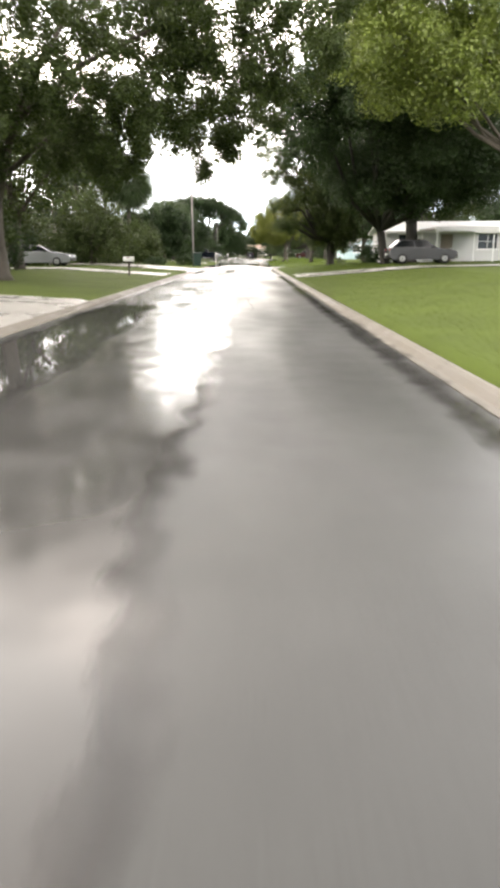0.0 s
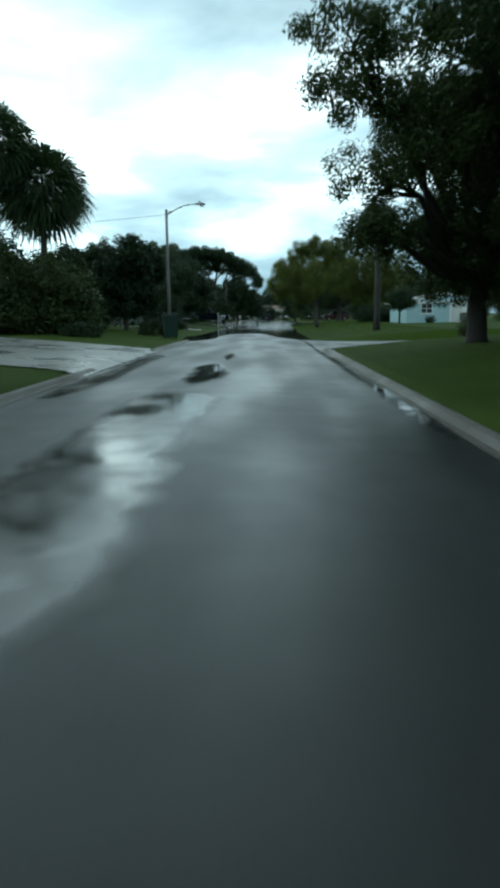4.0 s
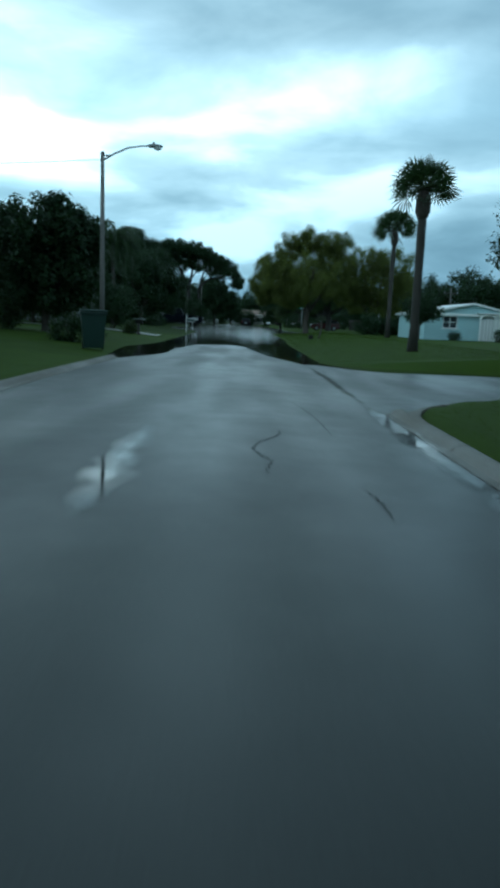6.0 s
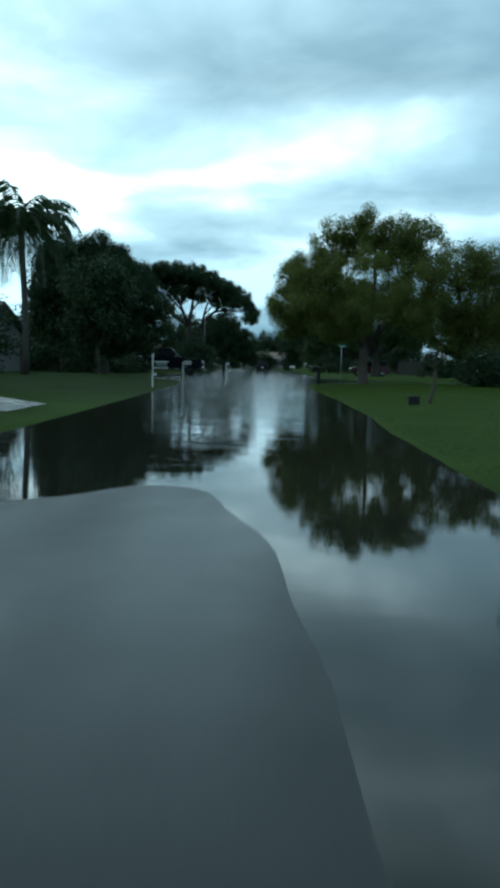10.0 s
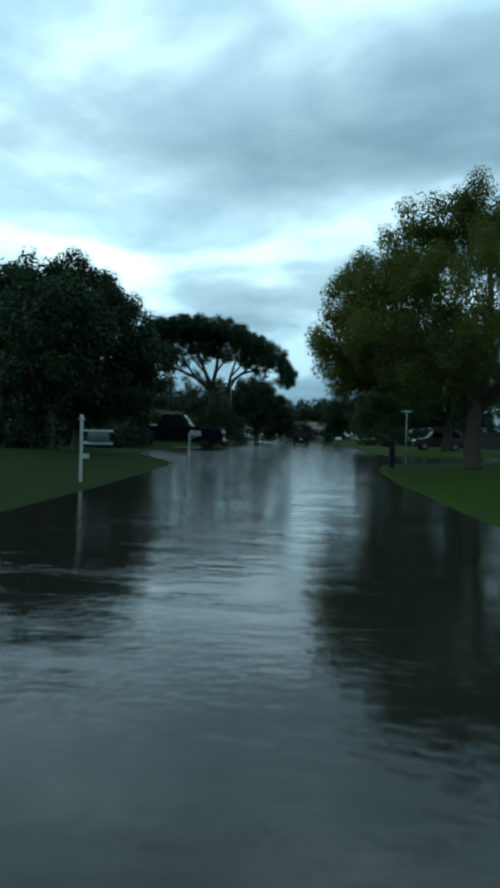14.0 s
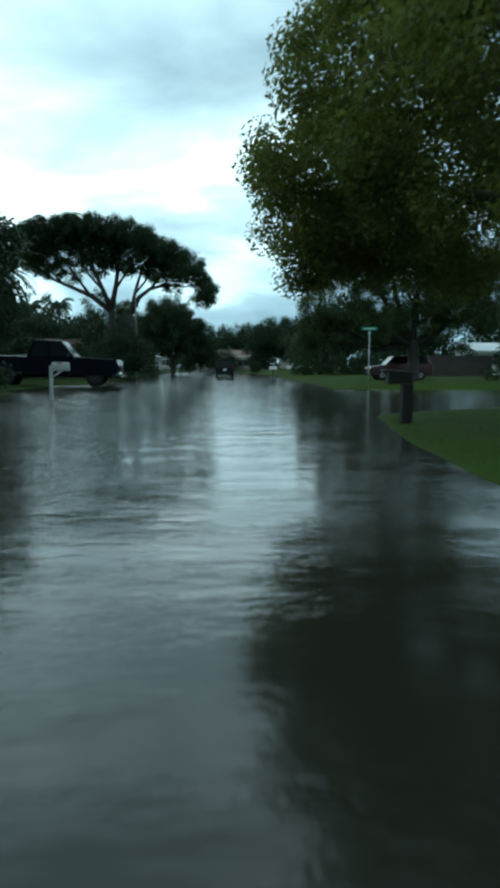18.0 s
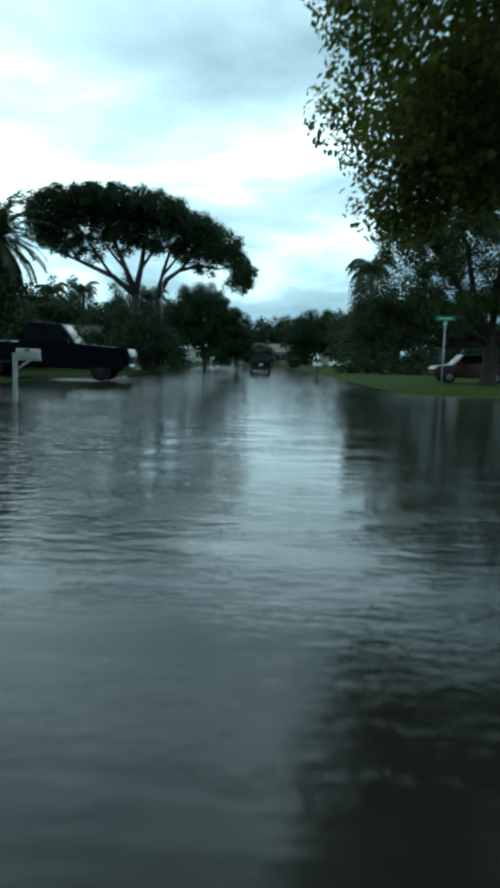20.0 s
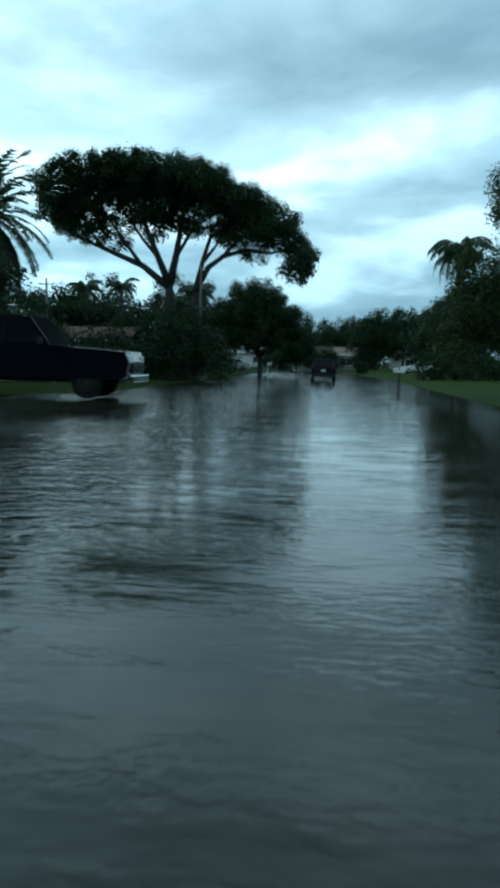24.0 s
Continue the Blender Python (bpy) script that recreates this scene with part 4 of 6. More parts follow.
shrub("low spreading bush under the lamp", (-7.2, 84.5), [(0, 0, 0.5, 1.1, 0.9, 0.5)], 2200, 0.09, DARK_LEAF, 40, 0.16, 48)
shrub("low dark bush on the front lawn", (-9.2, 74.5), [(0, 0, 0.35, 1.1, 0.8, 0.35)], 1600, 0.09, DARK_LEAF, 30, 0.14, 49)
feather_palm("queen palm with drooping feathery fronds", (-12.3, 121), 7.8, 3.9, 51, 0.16, 40, 1.15, leaflet=0.035)
tree("large dense dark tree on the front lawn", (-12.8, 142), [(0, 0, 8.8, 2.8, 3, 2.5), (-3, 0, 8.2, 2.8, 3, 2.5), (2.0, 0, 8.1, 1.9, 2.4, 2.0), (3.7, 0, 6.1, 1.7, 2, 2.0), (4.7, 0, 4.9, 1.2, 1.6, 1.6), (0, 0, 5, 4.2, 3.6, 3), (-4, 0, 5, 3, 3, 3), (1, -1, 3, 4, 3, 1.8), (-1.2, 0, 10.4, 1.2, 1.4, 0.9)], 34000, 0.17, DARK_LEAF, BARK, 0.35, 2.0, 330, 0.33, 52, dense=1.4, core=0.9)
tree("dark leafy tree set back from the street", (-16.4, 143), [(0, 0, 6.2, 2.8, 3.5, 3.6), (0.3, 0, 9.4, 2.2, 3, 2)], 12000, 0.22, DARK_LEAF, BARK, 0.3, 2.0, 100, 0.5, 53)
tree("young thin street tree on the front lawn", (-12.2, 134), [(0, 0, 2.2, 0.9, 0.9, 0.9)], 900, 0.12, DARK_LEAF, BARK, 0.06, 1.3, 20, 0.25, 54)
tree("dark tree filling the back gardens", (-24, 122), [(0, 0, 4.6, 5, 4, 3.2), (4, 3, 4.2, 3, 3, 2.6)], 10000, 0.22, DARK_LEAF, BARK, 0.3, 2.0, 80, 0.5, 55)
tree("leafy dark tree behind the queen palm", (-11.6, 134), [(0, 0, 5.0, 2.4, 3, 3.2), (0.6, 2, 6, 2.2, 2.6, 2.4)], 9000, 0.2, DARK_LEAF, BARK, 0.25, 1.8, 80, 0.45, 56)

# second block, right
fan_palm("tall cabbage palm with a swollen collar on the open lawn", (7.2, 84.5), 6.55, 1.5, 61, 0.18, "cabbage palms", 58, -0.2, 0.035, 0.16)
fan_palm("tall cabbage palm further along a mown lawn", (11.6, 111), 8.3, 1.9, 62, 0.17, "cabbage palms", 46, -0.15, 0.05, 0.16)
tree("small round tree beside the teal house", (12.6, 105), [(0, 0, 2.4, 1.5, 1.3, 1.0)], 2500, 0.13, DARK_LEAF, BARK, 0.09, 1.3, 40, 0.25, 63)
tree("slender bare-stemmed sapling on the open lawn", (5.75, 108), [(0.1, 0, 1.5, 0.25, 0.25, 0.3)], 90, 0.09, DARK_LEAF, BARK, 0.06, 1.3, 8, 0.12, 64, (0.15, 0))
MAPLE = [(0, 1.2, 6.8, 4.0, 4.6, 3.2), (0.2, 1.2, 9.4, 2.6, 2.8, 1.5), (1.6, 1, 9.0, 2.4, 2.6, 1.6), (-3.7, 1.8, 6.7, 2.2, 2.8, 1.5), (-4.4, 3.4, 5.0, 1.9, 2.4, 1.4), (-4.3, 4.8, 4.2, 1.6, 1.7, 1.0), (-3.0, 6.4, 4.6, 1.6, 1.5, 1.2), (-4.6, 1, 4.8, 1.7, 2.0, 1.3), (-1.8, 7.8, 5.0, 2.0, 1.5, 1.6), (0, 7.4, 5.6, 2.8, 2.2, 2.2), (-3.4, 5.2, 6.4, 1.9, 2.2, 1.4),
         (-3.3, -2.0, 5.5, 2.2, 2.6, 1.9), (-3.9, -0.2, 7.0, 1.4, 1.9, 1.0), (-2.6, 1.4, 8.3, 1.6, 2.2, 1.05), (-1.4, 1.2, 9.7, 1.6, 2.2, 1.0), (3.3, 0.6, 7.0, 2.5, 3, 2.6), (3.2, 1.0, 9.3, 1.7, 2.2, 1.3), (2.8, -1, 4.6, 2.6, 3, 1.6), (0, -3.8, 5.6, 3.2, 2.4, 2.4), (-1.6, 3.2, 3.9, 2.4, 2.6, 1.0), (-1.5, -2.0, 3.7, 2.4, 2.4, 1.0), (-2.0, 5.6, 3.6, 1.3, 1.3, 0.6), (-4.7, 6.3, 4.2, 0.7, 0.7, 0.4), (-4.5, 6.5, 3.5, 0.6, 0.6, 0.3), (-3.8, 6.8, 3.7, 0.9, 0.8, 0.45), (-3.7, 6.6, 4.6, 1.0, 0.9, 0.6)]
MAPLE_FORKS = [([(0, 0, 2.0), (-0.6, 0.1, 3.6), (-1.5, 0.2, 5.4), (-2.6, 0.4, 8.0)], 0.2), ([(0, 0, 2.0), (0.3, 0, 4.2), (0.5, 0.2, 6.6), (0.3, 0.3, 9.6)], 0.22), ([(0, 0, 2.0), (1.2, -0.2, 3.8), (2.4, 0, 5.6), (3.2, 0.4, 8.4)], 0.17),
               ([(-0.4, 0, 3.2), (-1.8, 1.2, 4.2), (-3.2, 2.6, 4.7), (-4.6, 5.0, 4.4)], 0.11), ([(-0.5, 0, 3.4), (-2.0, -1.0, 4.6), (-3.6, -1.8, 5.6)], 0.1), ([(0.2, 0, 3.6), (-0.2, 2.4, 4.8), (-0.4, 4.6, 6.0)], 0.11), ([(0.2, 0, 3.6), (0, -2.2, 4.8), (-0.2, -4.0, 5.6)], 0.11), ([(-1.8, 1.2, 4.2), (-2.4, 4.4, 4.5), (-3.4, 7.0, 4.6)], 0.08)]
tree("large maple with reddish-green leaves over the corner lawn", (6.6, 128.4), MAPLE, 66000, 0.125, MAPLE_LEAF, BARK, 0.3, 2.2, 430, 0.29, 65, dense=2.1, core=0.35, even=0.5, corners=4, forks=MAPLE_FORKS)
tree("second maple beside the large one", (14.0, 131), [(0, 0, 5.6, 3.8, 3.8, 2.8), (-1.2, 0, 7.7, 2.8, 2.8, 1.7), (1.6, 0, 7.6, 2.8, 2.8, 1.7), (2.8, 0, 5.0, 2.4, 2.8, 2.4), (-2.4, 0, 4.6, 2.0, 2.6, 1.8), (0, -1, 3.2, 3.4, 3, 1.4)], 22000, 0.15, MAPLE_LEAF, BARK, 0.26, 1.8, 220, 0.34, 59, dense=1.6)
OAK_LOBES = [(0, 0, 6.2, 4.4, 4.2, 3.2), (-3.6, -0.5, 7.6, 3.0, 3.2, 1.9), (-4.6, -0.2, 8.6, 2.0, 2.4, 1.3), (-2.6, 0, 9.6, 2.3, 2.6, 1.2), (0.4, 0, 9.6, 2.8, 3, 1.6), (-5.6, 0, 5.0, 2.4, 2.6, 1.6), (-6.6, 0.3, 3.4, 2.0, 2.2, 1.5), (-7.6, 0.5, 2.4, 1.4, 1.6, 1.2), (3.5, 0, 7, 3.6, 3.6, 2.8), (3.4, -1, 4.6, 3.0, 3, 1.6), (-3.4, -1, 4.0, 2.6, 2.6, 1.4)]
tree("leafy oak beyond the cross street", (13.3, 164.3), OAK_LOBES, 38000, 0.15, OAK_LEAF, DARK_BARK, 0.42, 2.6, 420, 0.32, 66, dense=2.0, core=0.5, even=0.8)
tree("dark tree deep in the back gardens", (25, 172), [(0, 0, 6, 5, 5, 3.8), (4, 0, 7, 4, 4, 3)], 10000, 0.24, DARK_LEAF, BARK, 0.3, 2.0, 80, 0.5, 67)
tree("dark tree behind the teal house", (24, 128), [(0, 0, 4.4, 4, 4, 2.4), (5, 0, 4.2, 4, 4, 2.2)], 8000, 0.22, DARK_LEAF, BARK, 0.25, 1.8, 60, 0.5, 68)
feather_palm("queen palm rising behind the oak", (10.9, 192), 10.0, 3.0, 69, 0.13, 26, 1.35, wide=0.7)
tree("oak further along the flooded street", (16, 205), [(0, 0, 5.5, 5, 5, 3.6), (-3, 0, 4.5, 3, 3, 2.5)], 9000, 0.25, DARK_LEAF, BARK, 0.3, 2.0, 80, 0.55, 70)

# third block, left: the umbrella-shaped tree
def umbrella_lobes():
    """A flat dome of leaf clumps: a full upper shell and a looser lower one, hollow underneath."""
    top_x, top_z = [-10.0, -9.1, -7.8, -5.8, -3.7, -1.4, 0.4, 2.3, 3.5, 5.0, 6.5, 7.3, 8.3], [12.7, 13.6, 14.4, 15.1, 15.3, 15.3, 14.85, 14.1, 13.3, 12.7, 11.5, 10.0, 8.6]
    rng, lobes = np.random.default_rng(17), []
    for k, x in enumerate(np.linspace(-8.8, 7.6, 13)):
        top = float(np.interp(x, top_x, top_z))
        for dy in (-2.6, 0.0, 2.6):
            lobes.append((x + rng.uniform(-0.3, 0.3), dy + rng.uniform(-0.4, 0.4), top - 1.05 - 0.09 * dy * dy + rng.uniform(-0.2, 0.15), 1.35, 1.5, 0.95))
        if x > 6.0:
            continue
        lobes.append((x + 0.5, 1.4 * (-1) ** k, top - 2.5 + rng.uniform(-0.25, 0.25), 1.35, 1.5, 0.9))
        lobes.append((x + 0.2, -1.3 * (-1) ** k, top - 2.8 + rng.uniform(-0.3, 0.3), 1.45, 1.5, 0.95))
        if -6.5 < x < 5.5:
            lobes.append((x - 0.3, 0.8 * (-1) ** k, top - 4.1 + rng.uniform(-0.3, 0.3), 1.05, 1.1, 0.6))
    return lobes + [(-8.0, 0, 10.6, 1.4, 1.6, 0.9), (-9.2, 0, 11.6, 0.9, 1.4, 0.9), (-6.2, 0, 9.7, 1.2, 1.2, 0.6), (-4.6, 0.6, 9.2, 0.8, 0.8, 0.45), (7.8, 0, 8.5, 0.7, 1.0, 0.7), (7.2, 0, 9.2, 1.0, 1.2, 0.8), (5.4, 0.4, 9.5, 1.1, 1.0, 0.5), (2.6, 0.6, 10.0, 1.0, 0.9, 0.55), (-2.4, 0.9, 9.9, 1.1, 1.0, 0.55), (0.9, -0.8, 9.8, 0.9, 0.9, 0.5), (-4.0, -0.8, 10.2, 1.1, 1.0, 0.6), (-7.0, -0.6, 10.2, 1.3, 1.2, 0.7), (-1.3, -0.8, 10.9, 1.2, 1.0, 0.75), (-0.3, 0.8, 10.7, 1.0, 1.0, 0.7), (-2.2, 0.2, 11.3, 1.3, 1.2, 0.8)]


UMB = umbrella_lobes()
UMB_FORKS = [([(0.0, 0, 1.5), (-0.9, 0, 3.5), (-1.1, 0, 5.0), (-1.1, 0, 6.6)], 0.85), ([(0.3, 0, 0.2), (0.9, 0, 2.5), (0.8, 0, 4.5), (0.7, 0, 6.3)], 0.6),
             ([(-1.1, 0, 6.2), (-3.0, 0.2, 7.7), (-5.6, 0.2, 8.8), (-8.2, 0.2, 9.9)], 0.41), ([(-1.1, 0, 6.4), (-1.8, -0.4, 8.2), (-2.6, -0.6, 10.2), (-3.2, -0.8, 12.6)], 0.41), ([(-1.1, 0, 6.4), (-0.7, 0.4, 8.6), (-0.4, 0.6, 10.8), (0.2, 0.8, 12.8)], 0.43),
             ([(-3.0, 0.2, 7.6), (-4.2, -0.6, 9.4), (-5.6, -0.8, 11.4)], 0.23), ([(-1.8, -0.4, 8.2), (-3.2, 0.8, 9.6), (-4.6, 1.2, 11.6)], 0.22), ([(-0.7, 0.4, 8.4), (0.8, -0.8, 10.2), (1.6, -1.2, 12.2)], 0.20),
             ([(0.7, 0, 6.0), (1.5, 0.2, 7.6), (2.6, 0.2, 8.4), (3.6, 0.2, 9.6), (5.2, 0.2, 11.0)], 0.36), ([(0.7, 0, 6.1), (1.1, 0.6, 8.2), (1.7, 0.8, 10.2), (2.9, 1.0, 12.2)], 0.30), ([(2.4, 0.2, 8.3), (4.0, -0.2, 8.7), (5.8, -0.2, 8.5), (7.4, -0.1, 9.0)], 0.23), ([(3.6, 0.2, 9.4), (5.0, -0.6, 10.0), (6.4, -0.6, 10.6)], 0.15),
             ([(1.1, 0.6, 8.0), (2.6, -0.9, 9.4), (3.9, -1.3, 10.6)], 0.18), ([(-5.6, 0.2, 8.8), (-6.6, -0.5, 10.0), (-7.2, -0.8, 11.4)], 0.16)]
tree("spreading umbrella-shaped tree with dark forking limbs", (-9.0, 183), UMB, 60000, 0.165, DARK_LEAF, DARK_BARK, 0.8, 1.6, 760, 0.27, 71, (0.0, 0), forks=[(p, r * (1.0 if k < 2 else 0.7)) for k, (p, r) in enumerate(UMB_FORKS)], dense=1.4, even=0.75)
shrub("tangle of dark shrubs round the big trunk", (-9, 180), [(0, 0, 2.4, 2.4, 2, 2.4), (-3, 0, 1.6, 2.6, 2, 1.8), (2.2, 0, 1.6, 1.6, 1.6, 1.8)], 9000, 0.15, DARK_LEAF, 120, 0.32, 72)
tree("round dark oak beside the street", (-6.6, 216), [(0, 0, 6.4, 4.8, 4.4, 3.2), (-3.4, 0, 6.4, 3, 3, 2.8), (3.2, 0, 5.6, 3.0, 3, 2.4), (-0.6, 0, 9, 3.2, 3, 2.0), (-1, 0, 4, 4.8, 4, 1.6)], 26000, 0.2, DARK_LEAF, DARK_BARK, 0.3, 2.0, 260, 0.42, 73, dense=1.3, core=0.7)
feather_palm("big date palm with stiff fronds and a hanging dry skirt", (-17.0, 171), 8.4, 4.2, 74, 0.36, 54, 0.3, 80, spread=112, leaflet=0.075, wide=0.34)
feather_palm("queen palm in the back garden", (-23.2, 204), 8.0, 2.6, 75, 0.15, 20, 1.3)
feather_palm("slim queen palm in the back garden", (-20.0, 206), 8.4, 2.4, 76, 0.15, 18, 1.3)
feather_palm("queen palm behind the big tree", (-11.2, 200), 7.4, 2.6, 77, 0.15, 18, 1.3)
tree("dark garden tree behind the truck", (-25, 200), [(0, 0, 4.5, 4.2, 4, 3), (4, 0, 4, 3, 3, 2.4)], 8000, 0.24, DARK_LEAF, BARK, 0.25, 1.8, 70, 0.5, 78)
tree("dark tree beyond the pickup", (-23, 176), [(0, 0, 4.5, 3.5, 4, 3.2), (-5, 0, 5.5, 5, 4, 4)], 9000, 0.24, DARK_LEAF, BARK, 0.25, 1.8, 70, 0.5, 79)
shrub("small conical bush at the end of the street", (5.6, 226), [(0, 0, 0.8, 0.9, 0.9, 0.9)], 1500, 0.12, DARK_LEAF, 30, 0.2, 80)


for gx, gy, gh, gr, sd in ((-15, 197, 7.4, 3.2, 331), (-20.5, 199, 7, 3.2, 332), (-11.5, 194, 6.6, 2.6, 333), (-26, 192, 7.5, 3.5, 335), (-17.2, 168.4, 8.4, 2.9, 336), (-21, 172, 7, 3.4, 344), (1.0, 263, 5, 3, 338), (9, 262, 4.4, 2.6, 339), (-7, 262, 5, 3, 340), (-22, 186, 6.5, 3, 337), (20.5, 186, 8, 3.4, 371), (24, 197, 9, 4, 372), (12, 200, 7, 3, 373)):
    tree("leafy dark garden tree with foliage down to the ground", (gx, gy), [(0, 0, gh * 0.62, gr, gr, gh * 0.38), (gr * 0.4, 0, gh * 0.3, gr, gr * 0.9, gh * 0.3), (-gr * 0.5, 0, gh * 0.32, gr * 0.9, gr * 0.9, gh * 0.3)], 5200, 0.2, DARK_LEAF, BARK, 0.14, 1.0, 60, 0.4, sd, group="garden trees")

for gx, gy, gh, gr, sd in ((-16, 218, 11.6, 5, 341), (-26, 216, 11.4, 5, 342)):
    tree("tall dark tree in the gardens beyond the umbrella tree", (gx, gy), [(0, 0, gh * 0.6, gr, gr, gh * 0.38), (gr * 0.6, 0, gh * 0.45, gr * 0.7, gr, gh * 0.3), (-gr * 0.6, 0, gh * 0.42, gr * 0.7, gr, gh * 0.3)], 8000, 0.24, DARK_LEAF, BARK, 0.25, 2.0, 80, 0.5, sd, group="garden trees")

# undergrowth filling the gardens below the crowns
for hx, hy, ln, hh, sd in ((-16, 148, 5, 2.2, 301), (-22, 146, 5, 2.6, 302), (-14, 152, 3, 1.6, 303), (-18, 168, 5, 4.6, 304), (-13.5, 174, 3.5, 3.2, 305), (-26, 160, 5, 3, 306), (-16, 186, 5, 2.6, 307),
                           (-22, 96, 5, 2.6, 310), (-15, 134, 4, 2.2, 311), (22, 162, 4, 2.0, 312), (13, 192, 5, 2.4, 313), (21, 200, 5, 2.6, 314), (-12, 206, 4, 2.4, 315), (27, 108, 4, 2, 316), (14, 122, 3.5, 1.8, 317), (19, 132, 4, 2.2, 318), (24, 146, 4, 2, 319)):
    shrub("dense dark garden hedge under the trees", (hx, hy), [(-ln * 0.5, 0, hh * 0.5, ln * 0.6, 1.3, hh * 0.55), (ln * 0.45, 0.4, hh * 0.45, ln * 0.6, 1.4, hh * 0.5)], 4200, 0.16, DARK_LEAF, 70, 0.3, sd, "hedge", "garden hedges", "hedge")


# far trees closing the end of the street and the gardens
def far_tree(at, h, r, seed, group="far trees along the streets"):
    return tree("dark leafy tree far down the street", at, [(0, 0, h * 0.55, r, r, h * 0.38), (r * 0.5, 0, h * 0.65, r * 0.6, r * 0.6, h * 0.28), (-r * 0.6, 0, h * 0.5, r * 0.6, r * 0.6, h * 0.3)], 3800, 0.34, DARK_LEAF, BARK, 0.25, h * 0.2, 45, 0.6, seed, group=group, limbs=4)


for i, (fx, fy, fh, fr) in enumerate([(4, 292, 12, 6.5), (14, 286, 13, 6), (23, 280, 13, 7), (-8, 300, 12, 7), (-20, 290, 12, 7), (34, 260, 12, 7), (-33, 270, 12, 8), (-34, 240, 11, 7), (28, 232, 11, 6),
                                      (-36, 200, 10, 6), (40, 210, 11, 7), (40, 180, 11, 7), (-38, 168, 11, 7), (-36, 140, 11, 6), (38, 150, 10, 6), (36, 118, 9, 6), (-34, 108, 9, 6), (-30, 84, 9, 6),
                                      (34, 92, 9, 6), (-28, 62, 10, 6), (30, 66, 10, 6), (-26, 40, 10, 6), (28, 40, 10, 6), (-24, 12, 10, 6), (24, 10, 10, 6), (-14, -6, 11, 6), (14, -8, 11, 6), (17, 228, 10, 5), (-17, 240, 10, 5.5)]):
    far_tree((fx, fy), fh, fr, 200 + i)


for gx, gy, gh, gr, sd in ((9, 246, 9.6, 3.8, 361), (14, 252, 10.4, 4.6, 362), (0.5, 284, 10, 5, 363), (-3.5, 252, 7, 3.2, 364), (20, 246, 10, 5, 365), (8, 282, 11, 5, 366)):
    tree("dense dark tree near the end of the street", (gx, gy), [(0, 0, gh * 0.62, gr, gr, gh * 0.36), (gr * 0.5, 0, gh * 0.48, gr * 0.8, gr * 0.9, gh * 0.3), (-gr * 0.5, 0, gh * 0.5, gr * 0.8, gr * 0.9, gh * 0.3)], 9000, 0.24, DARK_LEAF, DARK_BARK, 0.2, gh * 0.2, 90, 0.5, sd, group="far trees along the streets")


def far_woods():
    rng = np.random.default_rng(5)
    a = rng.uniform(0, 2 * np.pi, 2600)
    r = rng.uniform(0, 1, 2600)
    c = np.stack([np.cos(a) * (170 + 60 * r), 130 + np.sin(a) * (250 + 60 * r), rng.uniform(0.5, 11, 2600) * (0.7 + 0.3 * np.sin(a * 9))], 1)
    me = quads_mesh("far_woods", leaf_cloud(rng, c, 1.8, 40000, 0.9), DARK_LEAF, 3)
    tagged(new("far_woods", me), "distant dark line of trees round the neighbourhood", "trees", kind="stuff")


far_woods()


def lawn_blades():
    rng = np.random.default_rng(8)
    out = []
    for x0, x1, y0, y1, n in ((2.6, 9, 8, 66, 60000), (-10, -4.6, 12, 72, 12000), (2.6, 11, 78, 134, 110000), (-11, -5.0, 88, 134, 12000), (5, 12, 156, 190, 6000), (-14, -6.5, 160, 190, 6000)):
        x, y = rng.uniform(x0, x1, n), rng.uniform(y0, y1, n)
        z = ground_height(x, y)
        keep = z > WATER + 0.01
        cut = (x > 2) & (y > 66) & (y < 77)
        drive = (x > 2) & (y > 38) & (y < 44.4)
        keep &= ~cut & ~drive
        p = np.stack([x, y, z], 1)[keep]
        k = len(p)
        d = rng.normal(size=(k, 3)) * 0.35
        d[:, 2] = 1
        h = rng.uniform(0.01, 0.024, (k, 1))
        s = rng.normal(size=(k, 3)) * np.array([1, 1, 0])
        s /= np.linalg.norm(s, axis=1, keepdims=True)
        w = 0.005
        out.append(np.stack([p - s * w, p + s * w, p + d * h], 1))
    me = quads_mesh("grass", np.concatenate(out), BLADE, 3)
    tagged(new("grass", me), "short wet grass blades of the mown lawns", "grass", kind="stuff")


lawn_blades()

# ---- houses ----


def gable_roof(w, d, h, eave, over, axis):
    """A gable roof with thickness over a w x d plan; the ridge runs along x or y."""
    t = 0.14
    a, b = (w / 2 + over, d / 2 + over)
    if axis == "x":
        sec = [(-b, eave - over * 0.25), (0, eave + h), (b, eave - over * 0.25)]
        ring = [(y, z) for y, z in sec] + [(y, z + t) for y, z in sec[::-1]]
        v = [(s * a, y, z) for s in (-1, 1) for y, z in ring]
    else:
        sec = [(-a, eave - over * 0.25), (0, eave + h), (a, eave - over * 0.25)]
        ring = [(x, z) for x, z in sec] + [(x, z + t) for x, z in sec[::-1]]
        v = [(x, s * b, z) for s in (-1, 1) for x, z in ring]
    f = [(i, (i + 1) % 6, 6 + (i + 1) % 6, 6 + i) for i in range(6)] + [(0, 1, 4, 5), (1, 2, 3, 4), (6, 11, 10, 7), (7, 10, 9, 8)]
    return v, f


